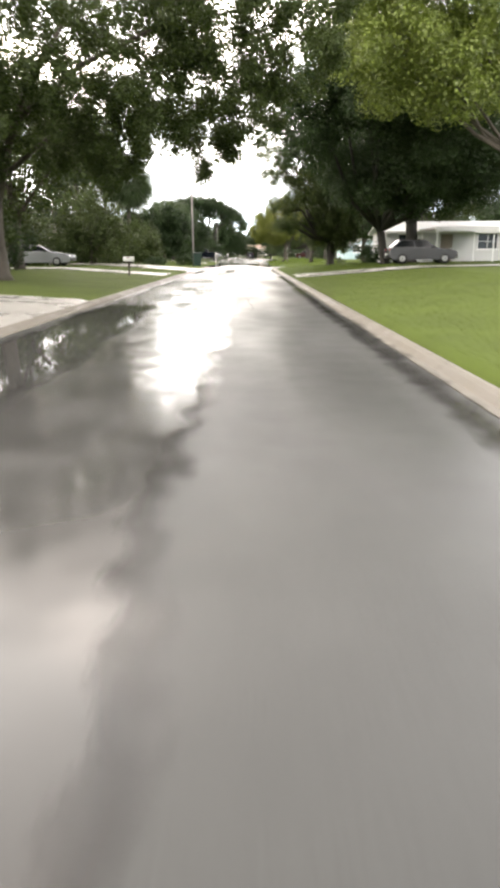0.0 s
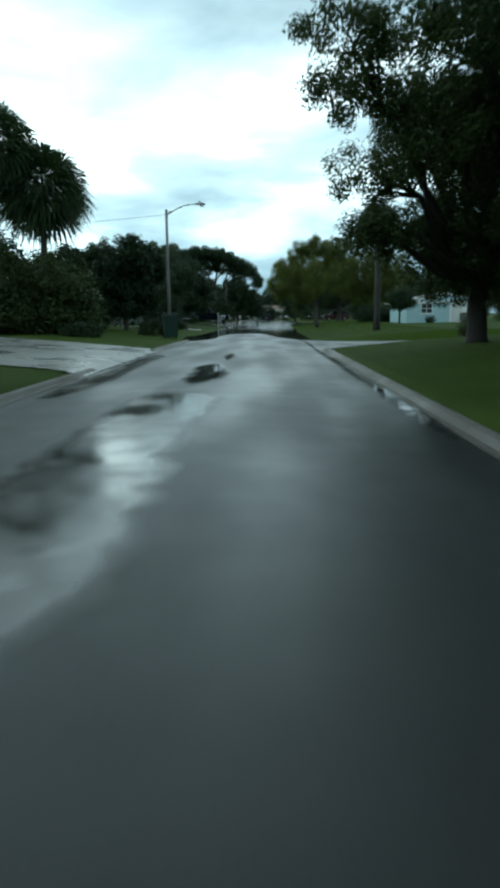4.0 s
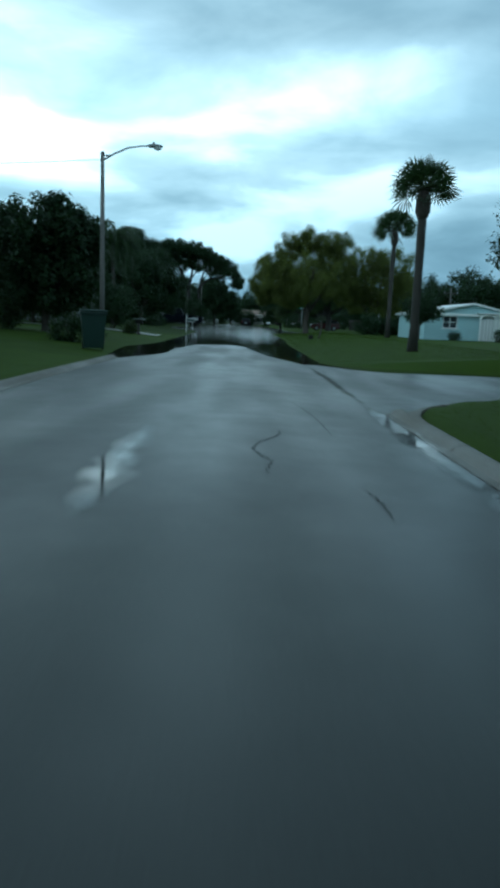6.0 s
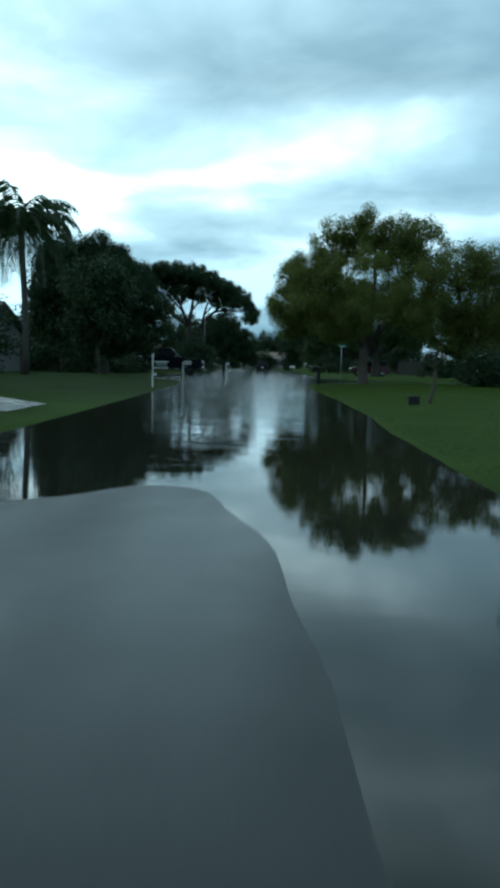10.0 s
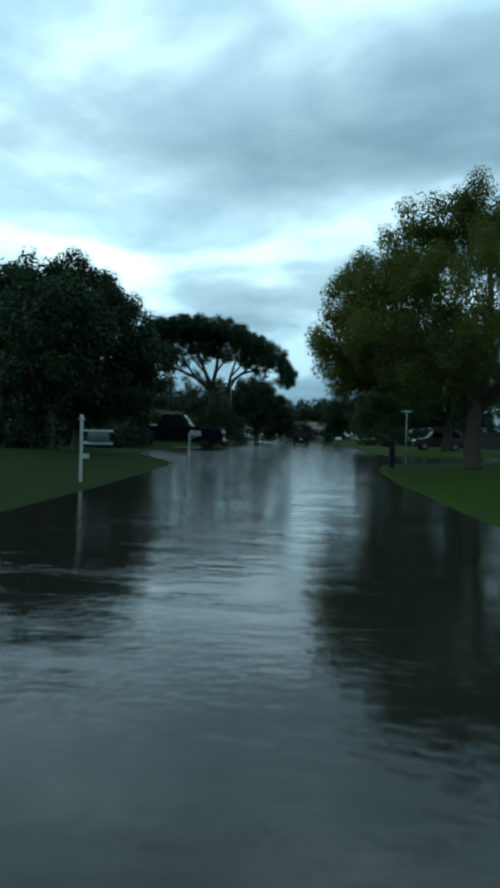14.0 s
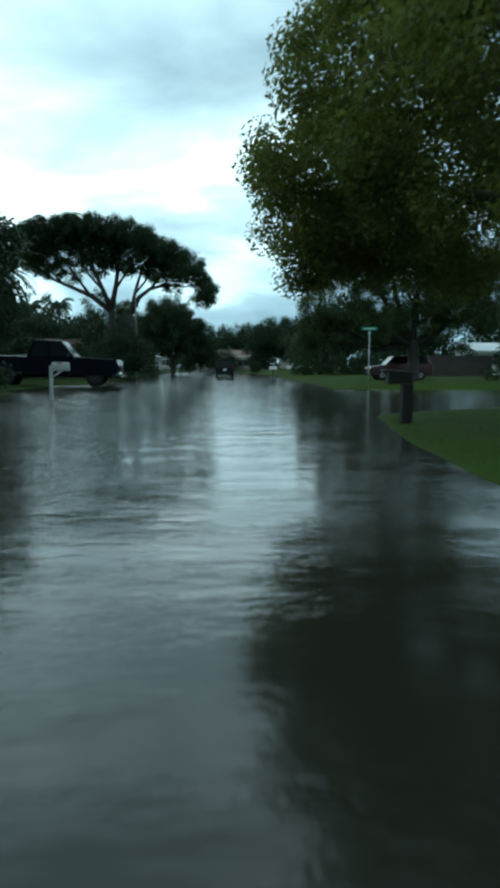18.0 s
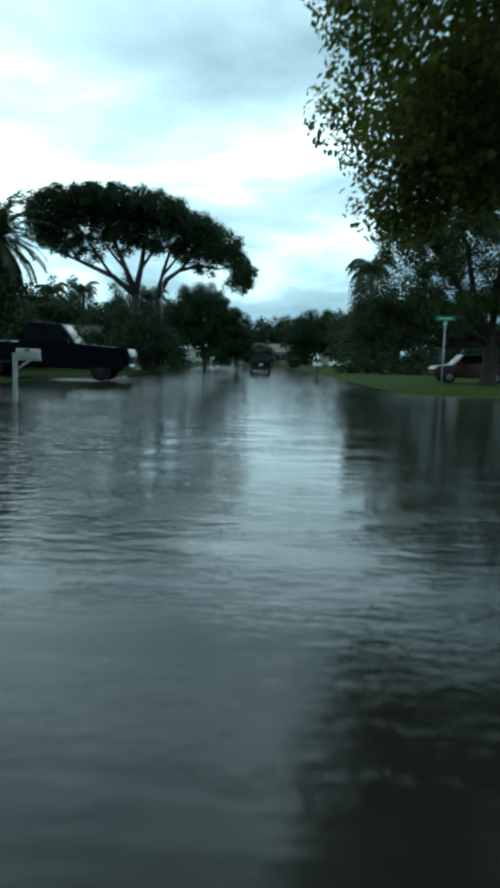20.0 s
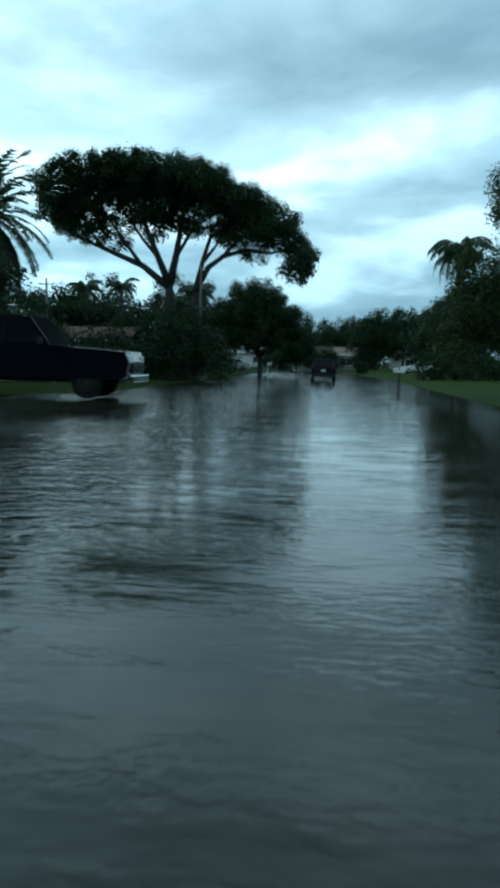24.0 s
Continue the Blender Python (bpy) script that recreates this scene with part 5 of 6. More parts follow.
def house(label, at, turn, w, d, eave, rise, wall_mat, roof_mat, openings, axis="x", over=0.5, base=None):
    """A single-storey house. Openings on the front (-y) side: kind, x, sill, width, height; sides by 'w' or 'e' prefix."""
    z = float(ground_height(np.array(float(at[0])), np.array(float(at[1])))) if base is None else base
    root = thing("house", (*at, z - 0.1), turn, label, "house")
    eave += 0.1
    th = 0.2
    fronts = sorted([o for o in openings if o[0] in ("window", "door", "garage")], key=lambda o: o[1])
    # front wall cut round its openings
    x = -w / 2

    def piece(size, at):
        part("wall", box(size, at, 0), wall_mat, root)
    for k, ox, sill, ow, oh in fronts:
        x0, x1 = ox - ow / 2, ox + ow / 2
        piece((x0 - x, th, eave), ((x + x0) / 2, -d / 2 + th / 2, eave / 2))
        if sill > 0.02:
            piece((ow, th, sill + 0.1), (ox, -d / 2 + th / 2, (sill + 0.1) / 2))
        top = sill + 0.1 + oh
        piece((ow, th, eave - top), (ox, -d / 2 + th / 2, (eave + top) / 2))
        x = x1
    piece((w / 2 - x, th, eave), ((w / 2 + x) / 2, -d / 2 + th / 2, eave / 2))
    part("wall", box((w, th, eave), (0, d / 2 - th / 2, eave / 2), 0), wall_mat, root)
    for s in (-1, 1):
        part("wall", box((th, d - 2 * th, eave), (s * (w / 2 - th / 2), 0, eave / 2), 0), wall_mat, root)
    # gable ends
    for s in (-1, 1):
        if axis == "x":
            gv = [(s * (w / 2 - q), y, zz) for q in (0, th) for y, zz in ((-d / 2, eave), (d / 2, eave), (0, eave + rise))]
        else:
            gv = [(x2, s * (d / 2 - q), zz) for q in (0, th) for x2, zz in ((-w / 2, eave), (w / 2, eave), (0, eave + rise))]
        child("gable", mesh_of("gable", gv, [(0, 1, 2), (5, 4, 3), (0, 3, 4, 1), (1, 4, 5, 2), (2, 5, 3, 0)], wall_mat), root)
    v, f = gable_roof(w, d, rise, eave + 0.02, over, axis)
    child("roof", mesh_of("roof", v, f, roof_mat), root)
    fascia = box((w + 2 * over, 0.04, 0.18), (0, -d / 2 - over - 0.03, eave + (0.0 if axis == "x" else 0.02)), 0.005)
    part("fascia", fascia, WHITE, root)
    for k, ox, sill, ow, oh in fronts:
        zc = sill + 0.1 + oh / 2
        if k == "window":
            win = part("window", box((ow, 0.05, 0.06), (ox, -d / 2 + 0.06, sill + 0.12), 0.01), WHITE, root)
            for dx, sx, dz, sz in ((0, ow, oh / 2 - 0.03, 0.06), (-ow / 2 + 0.03, 0.06, 0, oh), (ow / 2 - 0.03, 0.06, 0, oh), (0, 0.05, 0, oh), (0, ow, 0, 0.04)):
                part("frame", box((sx, 0.05, sz), (ox + dx, -d / 2 + 0.062, zc + dz), 0.008), WHITE, win)
            for s in (-1, 1):
                part("pane", box((ow / 2, 0.012, oh), (ox + s * ow / 4, -d / 2 + 0.09, zc), 0), PANE, win)
            part("sill", box((ow + 0.2, 0.14, 0.06), (ox, -d / 2 - 0.05, sill + 0.07), 0.01), WHITE, win)
        else:
            door = part("door", box((ow, 0.06, oh), (ox, -d / 2 + 0.09, zc), 0.01), DOORWOOD if k == "door" else WHITE, root)
            if k == "garage":
                for q in range(4):
                    part("panel", box((ow - 0.1, 0.03, oh / 4 - 0.06), (ox, -d / 2 + 0.05, 0.1 + sill + oh * (q + 0.5) / 4), 0.01), WHITE, door)
            else:
                part("handle", box((0.04, 0.08, 0.12), (ox + ow * 0.36, -d / 2 + 0.03, 0.1 + sill + oh * 0.48), 0.01), CHROME, door)
    return root


STD = [("window", -3.4, 0.9, 1.6, 1.2), ("door", -0.4, 0.0, 0.95, 2.05), ("window", 2.8, 0.9, 1.6, 1.2)]
house("pale teal stucco bungalow with a low white gable roof", (17.9, 114), 0, 7.5, 9, 1.95, 0.8, TEAL_WALL, ROOF_WHITE, [("window", -1.75, 0.9, 1.15, 0.95), ("garage", 2.2, 0.0, 2.3, 1.85)], "y", 0.3)


def arched_porch(x, y):
    """A white entrance porch: posts, an arched head, a small pitched roof and a pale screen door."""
    root = thing("porch", (x, y, post_z(x, y)), 0, "white arched entrance porch on the teal bungalow", "porch")
    for s in (-1, 1):
        part("post", box((0.12, 0.12, 1.75), (s * 0.62, 0, 0.82), 0.015), WHITE, root)
    arc = [(0.62 * math.cos(a), 0, 1.66 + 0.36 * math.sin(a)) for a in [math.pi * k / 10 for k in range(11)]]
    tube("arch", arc, [0.08] * 11, WHITE, root, 6)
    part("roof", box((1.7, 0.9, 0.08), (0, 0.3, 2.12), 0.02), ROOF_WHITE, root)
    part("screen_door", box((1.0, 0.05, 1.7), (0, 0.12, 0.85), 0.01), GREY_WALL, root)
    for q in (-0.25, 0, 0.25):
        part("mullion", box((0.04, 0.03, 1.6), (q, 0.08, 0.85), 0.005), WHITE, root)


house("white bungalow with a low pale roof and carport", (15.9, 62.15), 0, 10.2, 6, 2.22, 0.75, GREY_WALL, ROOF_WHITE, STD, "x", 0.35)
house("pale bungalow behind the hedge", (-25, 74), 0, 12, 8, 2.5, 1.1, CREAM_WALL, ROOF, STD)
house("white-roofed bungalow on the first lot", (-29, 52), 0, 12, 8, 2.5, 1.0, GREY_WALL, ROOF_WHITE, STD)
house("low dark bungalow behind the parked car", (-21.8, 126.5), 0, 12, 8, 2.5, 1.5, DARK_WALL, ROOF, STD)
house("pale bungalow behind the pickup", (-21, 196), 0, 10, 8, 2.5, 1.2, CREAM_WALL, ROOF_BROWN, STD)
house("white bungalow on the cross street", (31, 188), 0, 11, 8, 2.3, 0.8, WHITE, ROOF_WHITE, STD)
house("pale house facing the end of the street", (3, 270), 0, 14, 9, 2.7, 1.4, STONE, ROOF_BROWN, [("garage", -4.6, 0, 3.2, 2.2), ("door", -1.2, 0, 1.0, 2.1), ("window", 2.2, 0.8, 2.2, 1.3), ("window", 5.4, 0.8, 1.4, 1.2)], base=0.2)
house("cream house at the end of the street", (20, 268), 0, 13, 9, 2.7, 1.4, CREAM_WALL, ROOF, STD, base=0.2)
house("grey house at the end of the street", (-14, 268), 0, 13, 9, 2.7, 1.4, GREY_WALL, ROOF_WHITE, STD, base=0.2)



def carport():
    root = thing("carport", (15.4, 56.2, float(ground_height(np.array(15.4), np.array(56.0)))), 0, "flat white metal carport on thin posts beside the white house", "carport")
    part("roof", box((4.4, 5.0, 0.16), (0, 0, 2.35), 0.02), ROOF_WHITE, root)
    for sx in (-1, 1):
        for sy in (-1, 1):
            part("post", box((0.09, 0.09, 2.32), (sx * 2.0, sy * 2.2, 1.13), 0.01), WHITE, root)
    part("beam", box((4.4, 0.1, 0.2), (0, -2.45, 2.2), 0.01), WHITE, root)


carport()

# ---- vehicles ----


def body_shell(prof, half, tuck, inset_top=0.0, zmid=0.8):
    """A car body: a side profile (along x) lofted across its width, tucked in towards the sides and the top."""
    n = len(prof)
    rows = [(-1.0, tuck), (-0.94, 0.0), (0.94, 0.0), (1.0, tuck)]
    cx = sum(p[0] for p in prof) / n
    v, f = [], []
    for s, k in rows:
        for px, pz in prof:
            lean = inset_top * max(0, pz - zmid)
            v.append((cx + (px - cx) * (1 - k), s * (half - lean), pz + (0.5 * k if pz < zmid else -0.5 * k) * 0.5))
    for r in range(3):
        for i in range(n):
            j = (i + 1) % n
            f.append((r * n + i, r * n + j, (r + 1) * n + j, (r + 1) * n + i))
    f.append(tuple(range(n)))
    f.append(tuple(range(3 * n, 4 * n))[::-1])
    me_v = v
    return me_v, f


def wheel(root, x, y, r, w=0.22, rim=STEEL):
    side = 1 if y > 0 else -1
    b = bmesh.new()
    bmesh.ops.create_cone(b, cap_ends=True, segments=22, radius1=r, radius2=r, depth=w)
    bmesh.ops.bevel(b, geom=[e for e in b.edges if len(e.link_faces) == 2 and abs(e.verts[0].co.z - e.verts[1].co.z) < 1e-4], offset=0.035, segments=2, affect="EDGES")
    bmesh.ops.transform(b, matrix=pose(x, y, r, 90), verts=b.verts)
    tyre = part("wheel", b, RUBBER, root, smooth=False)
    b = bmesh.new()
    bmesh.ops.create_cone(b, cap_ends=True, segments=18, radius1=r * 0.62, radius2=r * 0.5, depth=0.04)
    bmesh.ops.transform(b, matrix=pose(x, y + side * (w / 2 + 0.005), r, 90 if side < 0 else -90), verts=b.verts)
    part("rim", b, rim, tyre)
    b = bmesh.new()
    bmesh.ops.create_cone(b, cap_ends=True, segments=12, radius1=r * 0.14, radius2=r * 0.1, depth=0.04)
    bmesh.ops.transform(b, matrix=pose(x, y + side * (w / 2 + 0.03), r, 90 if side < 0 else -90), verts=b.verts)
    part("hub_cap", b, CHROME, tyre)


def vehicle(name, label, at, turn, prof, cabin, half, paint, wheels, wr, lights, z=None, category="car"):
    """A car from its side profile (nose towards -x), its cabin outline, wheels and lights."""
    z = float(ground_height(np.array(float(at[0])), np.array(float(at[1])))) if z is None else z
    root = thing(name, (*at, z), turn, label, category)
    v, f = body_shell(prof, half, 0.015, 0.04, 0.7)
    child("body", mesh_of("body", v, f, paint), root)
    v, f = body_shell(cabin, half - 0.06, 0.02, 0.28, cabin[0][1])
    child("cabin", mesh_of("cabin", v, f, paint), root)
    # side windows, windscreen and rear window, set just proud
    z0, z1 = cabin[0][1], max(p[1] for p in cabin)
    a, b, c, d = cabin[0], cabin[1], cabin[-2], cabin[-1]

    def along(p, q, u):
        return (p[0] + (q[0] - p[0]) * u, p[1] + (q[1] - p[1]) * u)
    fa, fb, ra, rb = along(a, b, 0.12), along(a, b, 0.88), along(d, c, 0.12), along(d, c, 0.88)
    mid = 0.5
    for s in (-1, 1):
        def at_side(p):
            return (p[0], s * (half - 0.06 - 0.28 * (p[1] - z0) + 0.006), p[1])
        for u0, u1 in ((0.05, mid - 0.02), (mid + 0.02, 0.95)):
            q = [along(fa, ra, u0), along(fa, ra, u1), along(fb, rb, u1), along(fb, rb, u0)]
            child("side_window", mesh_of("side_window", [at_side(p) for p in q], [(0, 1, 2, 3) if s < 0 else (3, 2, 1, 0)], GLASS), root)
    for nm, p, q, push in (("windscreen", a, b, -0.012), ("rear_window", d, c, 0.012)):
        l0, l1 = along(p, q, 0.1), along(p, q, 0.9)
        w0, w1 = half - 0.16 - 0.28 * (l0[1] - z0), half - 0.16 - 0.28 * (l1[1] - z0)
        child(nm, mesh_of(nm, [(l0[0] + push, -w0, l0[1]), (l0[0] + push, w0, l0[1]), (l1[0] + push, w1, l1[1] + 0.004), (l1[0] + push, -w1, l1[1] + 0.004)], [(3, 2, 1, 0) if push < 0 else (0, 1, 2, 3)], GLASS), root)
    for wx in wheels:
        for s in (-1, 1):
            wheel(root, wx, s * (half - 0.1), wr)
    for nm, lx, ly, lz, sx, sy, sz, mat in lights:
        for s in ((-1, 1) if ly else (0,)):
            part(nm, box((sx, sy, sz), (lx, s * ly, lz), 0.015), mat, root)
    return root


SEDAN = [(-2.35, 0.35), (-2.4, 0.6), (-2.25, 0.78), (-1.2, 0.95), (1.5, 1.0), (2.3, 0.98), (2.4, 0.8), (2.38, 0.4), (2.2, 0.25), (-2.2, 0.25)]
SEDAN_CAB = [(-1.15, 0.94), (-0.3, 1.4), (0.9, 1.43), (1.75, 0.98)]
SUV = [(-2.25, 0.4), (-2.3, 0.8), (-2.15, 1.0), (-1.1, 1.12), (2.15, 1.15), (2.3, 1.0), (2.3, 0.45), (2.1, 0.32), (-2.1, 0.32)]
SUV_CAB = [(-1.15, 1.1), (-0.55, 1.72), (1.85, 1.74), (2.2, 1.13)]
CROSS = [(-2.2, 0.4), (-2.28, 0.62), (-2.15, 0.82), (-1.7, 0.93), (-0.95, 1.0), (2.0, 1.06), (2.22, 0.98), (2.28, 0.6), (2.2, 0.38), (2.05, 0.28), (-2.05, 0.28)]
CROSS_CAB = [(-1.0, 0.98), (-0.15, 1.5), (1.5, 1.54), (2.1, 1.04)]
CROSS_LIGHTS = [("headlight", -2.2, 0.64, 0.76, 0.12, 0.3, 0.13, LENS_CLEAR), ("tail_light", 2.22, 0.72, 0.9, 0.08, 0.2, 0.2, LENS_RED), ("bumper", -2.24, 0, 0.46, 0.12, 1.5, 0.2, BLACK), ("rear_bumper", 2.26, 0, 0.46, 0.1, 1.5, 0.2, BLACK), ("plate", 2.32, 0, 0.62, 0.01, 0.32, 0.14, WHITE), ("mirror", -0.6, 0.98, 1.08, 0.14, 0.16, 0.13, BLACK), ("roof_rail", 0.7, 0.62, 1.56, 1.5, 0.04, 0.04, BLACK)]
CAR_LIGHTS = [("headlight", -2.3, 0.66, 0.68, 0.1, 0.32, 0.14, LENS_CLEAR), ("tail_light", 2.36, 0.68, 0.82, 0.08, 0.28, 0.16, LENS_RED), ("bumper", -2.36, 0, 0.45, 0.1, 1.5, 0.18, BLACK), ("rear_bumper", 2.38, 0, 0.45, 0.1, 1.5, 0.18, BLACK), ("plate", 2.44, 0, 0.6, 0.01, 0.32, 0.14, WHITE), ("mirror", -0.75, 0.98, 1.02, 0.14, 0.16, 0.12, BLACK)]
SUV_LIGHTS = [("headlight", -2.24, 0.68, 0.86, 0.1, 0.3, 0.16, LENS_CLEAR), ("tail_light", 2.26, 0.76, 1.0, 0.08, 0.14, 0.4, LENS_RED), ("bumper", -2.28, 0, 0.5, 0.1, 1.6, 0.22, BLACK), ("rear_bumper", 2.3, 0, 0.5, 0.12, 1.6, 0.22, BLACK), ("plate", 2.33, 0, 0.8, 0.01, 0.32, 0.14, WHITE), ("mirror", -0.75, 1.0, 1.2, 0.14, 0.16, 0.14, BLACK)]
vehicle("parked_suv", "charcoal grey compact sport utility car parked on the lawn under oaks", (11.6, 51.2), 180, CROSS, CROSS_CAB, 0.9, CHARCOAL, (-1.4, 1.4), 0.34, CROSS_LIGHTS)
vehicle("parked_sedan", "silver sedan parked in front of the first house", (-14.5, 53), 180, SEDAN, SEDAN_CAB, 0.9, SILVER, (-1.45, 1.4), 0.32, CAR_LIGHTS)
vehicle("parked_suv", "dark sport utility car with pale bonnet parked on a drive", (-16.2, 117), 180, SUV, SUV_CAB, 0.93, SILVER, (-1.4, 1.4), 0.36, SUV_LIGHTS)
vehicle("driving_suv", "dark sport utility car wading ahead in the flood", (0.55, 191), -90, SUV, SUV_CAB, 0.93, NAVY, (-1.4, 1.4), 0.36, SUV_LIGHTS, z=-0.04)
vehicle("parked_suv", "dark red sport utility car at the cross street", (13.2, 167.6), 0, SUV, SUV_CAB, 0.93, MAROON, (-1.4, 1.4), 0.36, SUV_LIGHTS)
vehicle("parked_sedan", "white sedan parked far along the street", (13, 226), 0, SEDAN, SEDAN_CAB, 0.9, WHITE, (-1.45, 1.4), 0.32, CAR_LIGHTS)
vehicle("parked_sedan", "white sedan parked beside the round oak", (-11.0, 226), 0, SEDAN, SEDAN_CAB, 0.9, WHITE, (-1.45, 1.4), 0.32, CAR_LIGHTS)


def pickup(at, turn, z):
    """A long pickup, nose towards -x: bonnet, cab, open bed, tailgate, bumpers and wheels."""
    root = thing("pickup_truck", (*at, z), turn, "dark blue crew-cab pickup truck parked across the flooded verge", "pickup truck")
    k = 1.3
    prof = [(-3.05, 0.6), (-3.1, 0.95), (-3.0, 1.2), (-1.0, 1.34), (1.25, 1.34), (1.28, 0.55), (-2.9, 0.5)]
    v, f = body_shell([(x * k, q * k) for x, q in prof], 1.06, 0.01, 0.03, 0.9)
    child("body", mesh_of("body", v, f, NAVY), root)
    cab = [(-1.12, 1.3), (-0.55, 2.04), (0.7, 2.08), (1.05, 1.3)]
    v, f = body_shell([(x * k, q * k) for x, q in cab], 1.0, 0.015, 0.12, 1.64)
    child("cab", mesh_of("cab", v, f, NAVY), root)
    for s in (-1, 1):
        for x0, x1, x2, x3 in ((-0.9, -0.02, -0.02, -0.48), (0.08, 0.86, 0.64, 0.08)):
            q = [(x0, 1.38), (x1, 1.38), (x2, 1.96), (x3, 1.96)]
            child("side_window", mesh_of("side_window", [(x * k, s * (1.006 - 0.12 * (zz * k - 1.64)), zz * k) for x, zz in q], [(0, 1, 2, 3) if s < 0 else (3, 2, 1, 0)], GLASS), root)
    child("rear_window", mesh_of("rear_window", [(1.0 * k + 0.03, -0.7, 1.42 * k), (1.0 * k + 0.03, 0.7, 1.42 * k), (0.766 * k + 0.03, 0.6, 1.94 * k), (0.766 * k + 0.03, -0.6, 1.94 * k)], [(0, 1, 2, 3)], GLASS), root)
    child("windscreen", mesh_of("windscreen", [(-1.074 * k - 0.02, -0.8, 1.36 * k), (-1.074 * k - 0.02, 0.8, 1.36 * k), (-0.612 * k - 0.02, 0.66, 1.96 * k), (-0.612 * k - 0.02, -0.66, 1.96 * k)], [(3, 2, 1, 0)], GLASS), root)
    for s in (-1, 1):
        part("bed_side", box((1.95 * k, 0.1, 0.86), (2.26 * k, s * 1.0, 1.02 * k), 0.03), NAVY, root)
        part("bed_rail", box((1.95 * k, 0.13, 0.05), (2.26 * k, s * 1.0, 1.02 * k + 0.455), 0.02), CHROME, root, "bright bed rail cap")
        part("tail_light", box((0.06, 0.16, 0.42), (3.22 * k + 0.02, s * 0.92, 1.05 * k), 0.02), LENS_RED, root)
        part("headlight", box((0.1, 0.34, 0.22), (-3.06 * k, s * 0.76, 1.0 * k), 0.02), LENS_CLEAR, root)
        part("mirror", box((0.14, 0.2, 0.24), (-0.85 * k, s * 1.1, 1.42 * k), 0.03), BLACK, root)
        part("running_board", box((2.3, 0.14, 0.06), (-0.4, s * 0.98, 0.52), 0.02), CHROME, root)
    part("bed_floor", box((1.95 * k, 1.8, 0.06), (2.26 * k, 0, 0.75), 0.01), BLACK, root)
    part("tailgate", box((0.08, 1.7, 0.62), (3.2 * k, 0, 1.05 * k), 0.02), NAVY, root)
    part("rear_bumper", box((0.2, 1.9, 0.22), (3.3 * k, 0, 0.66), 0.04), CHROME, root, "chrome rear bumper")
    part("front_bumper", box((0.22, 1.95, 0.26), (-3.15 * k, 0, 0.68), 0.05), CHROME, root, "chrome front bumper")
    part("chassis", box((5.6 * k, 0.9, 0.22), (0.1, 0, 0.62), 0.03), BLACK, root, "dark underbody frame")
    for wx in (-2.0 * k, 2.0 * k):
        tube("axle", [(wx, -0.8, 0.5), (wx, 0.8, 0.5)], [0.09, 0.09], BLACK, root, 8)
    part("grille", box((0.06, 1.2, 0.3), (-3.1 * k, 0, 1.0), 0.02), BLACK, root)
    for wx in (-2.0 * k, 2.0 * k):
        for s in (-1, 1):
            wheel(root, wx, s * 0.86, 0.5, 0.3, BLACK)
    return root


pickup((-9.95, 158.8), 180, 0.0)

# ---- street furniture ----


def post_z(x, y):
    return float(ground_height(np.array(float(x)), np.array(float(y))))


arched_porch(19.0, 109.05)
shrub("small rounded bush before the teal bungalow", (18.9, 106.2), [(0, 0, 0.5, 0.4, 0.4, 0.5)], 900, 0.07, DARK_LEAF, 20, 0.12, 92)
shrub("low bush under the bungalow window", (16.2, 108.4), [(0, 0, 0.4, 0.5, 0.35, 0.4)], 800, 0.07, DARK_LEAF, 20, 0.12, 93)


def street_lamp(x, y):
    root = thing("street_lamp", (x, y, post_z(x, y)), 0, "tall grey street lamp with a curved arm and cobra head", "street lamp")
    tube("pole", [(0, 0, -0.1), (0, 0, 4), (0, 0, 8.0)], [0.115, 0.095, 0.08], POLE, root, 12)
    tube("pole_cap", [(0, 0, 8.0), (0, 0, 8.06)], [0.105, 0.06], POLE, root, 12)
    tube("arm", [(0, 0, 7.7), (0.5, 0.0, 8.0), (1.1, 0.05, 8.28), (1.7, 0.08, 8.38), (1.95, 0.1, 8.38)], [0.045, 0.04, 0.036, 0.034, 0.034], STEEL, root, 8)
    tube("brace", [(0, 0, 7.9), (0.35, 0, 7.93)], [0.03, 0.03], STEEL, root, 6)
    b = bmesh.new()
    bmesh.ops.create_uvsphere(b, u_segments=16, v_segments=10, radius=1)
    for vv in b.verts:
        vv.co = Vector((vv.co.x * 0.36, vv.co.y * 0.16, vv.co.z * (0.11 if vv.co.z > 0 else 0.06)))
    bmesh.ops.transform(b, matrix=pose(2.2, 0.1, 8.38), verts=b.verts)
    part("lamp_head", b, STEEL, root, "grey cobra head", True)
    b = bmesh.new()
    bmesh.ops.create_uvsphere(b, u_segments=14, v_segments=8, radius=1)
    for vv in b.verts:
        vv.co = Vector((vv.co.x * 0.17, vv.co.y * 0.12, vv.co.z * 0.1))
    bmesh.ops.transform(b, matrix=pose(2.32, 0.1, 8.32), verts=b.verts)
    part("lens", b, LENS_CLEAR, root, "clear lamp lens", True)
    tube("photocell", [(2.15, 0.1, 8.47), (2.15, 0.1, 8.56)], [0.05, 0.045], BLACK, root, 8)


street_lamp(-6.3, 86)
cable = thing("overhead_cable", (-6.3, 86, post_z(-6.3, 86)), 0, "thin black overhead cable running to the street lamp", "cable")
tube("strand", [(-34 + 34 * k / 16, -2 + 2 * k / 16, 7.75 + 0.9 * ((k - 8) / 8) ** 2 - 0.9) for k in range(17)], [0.012] * 17, BLACK, cable, 5)


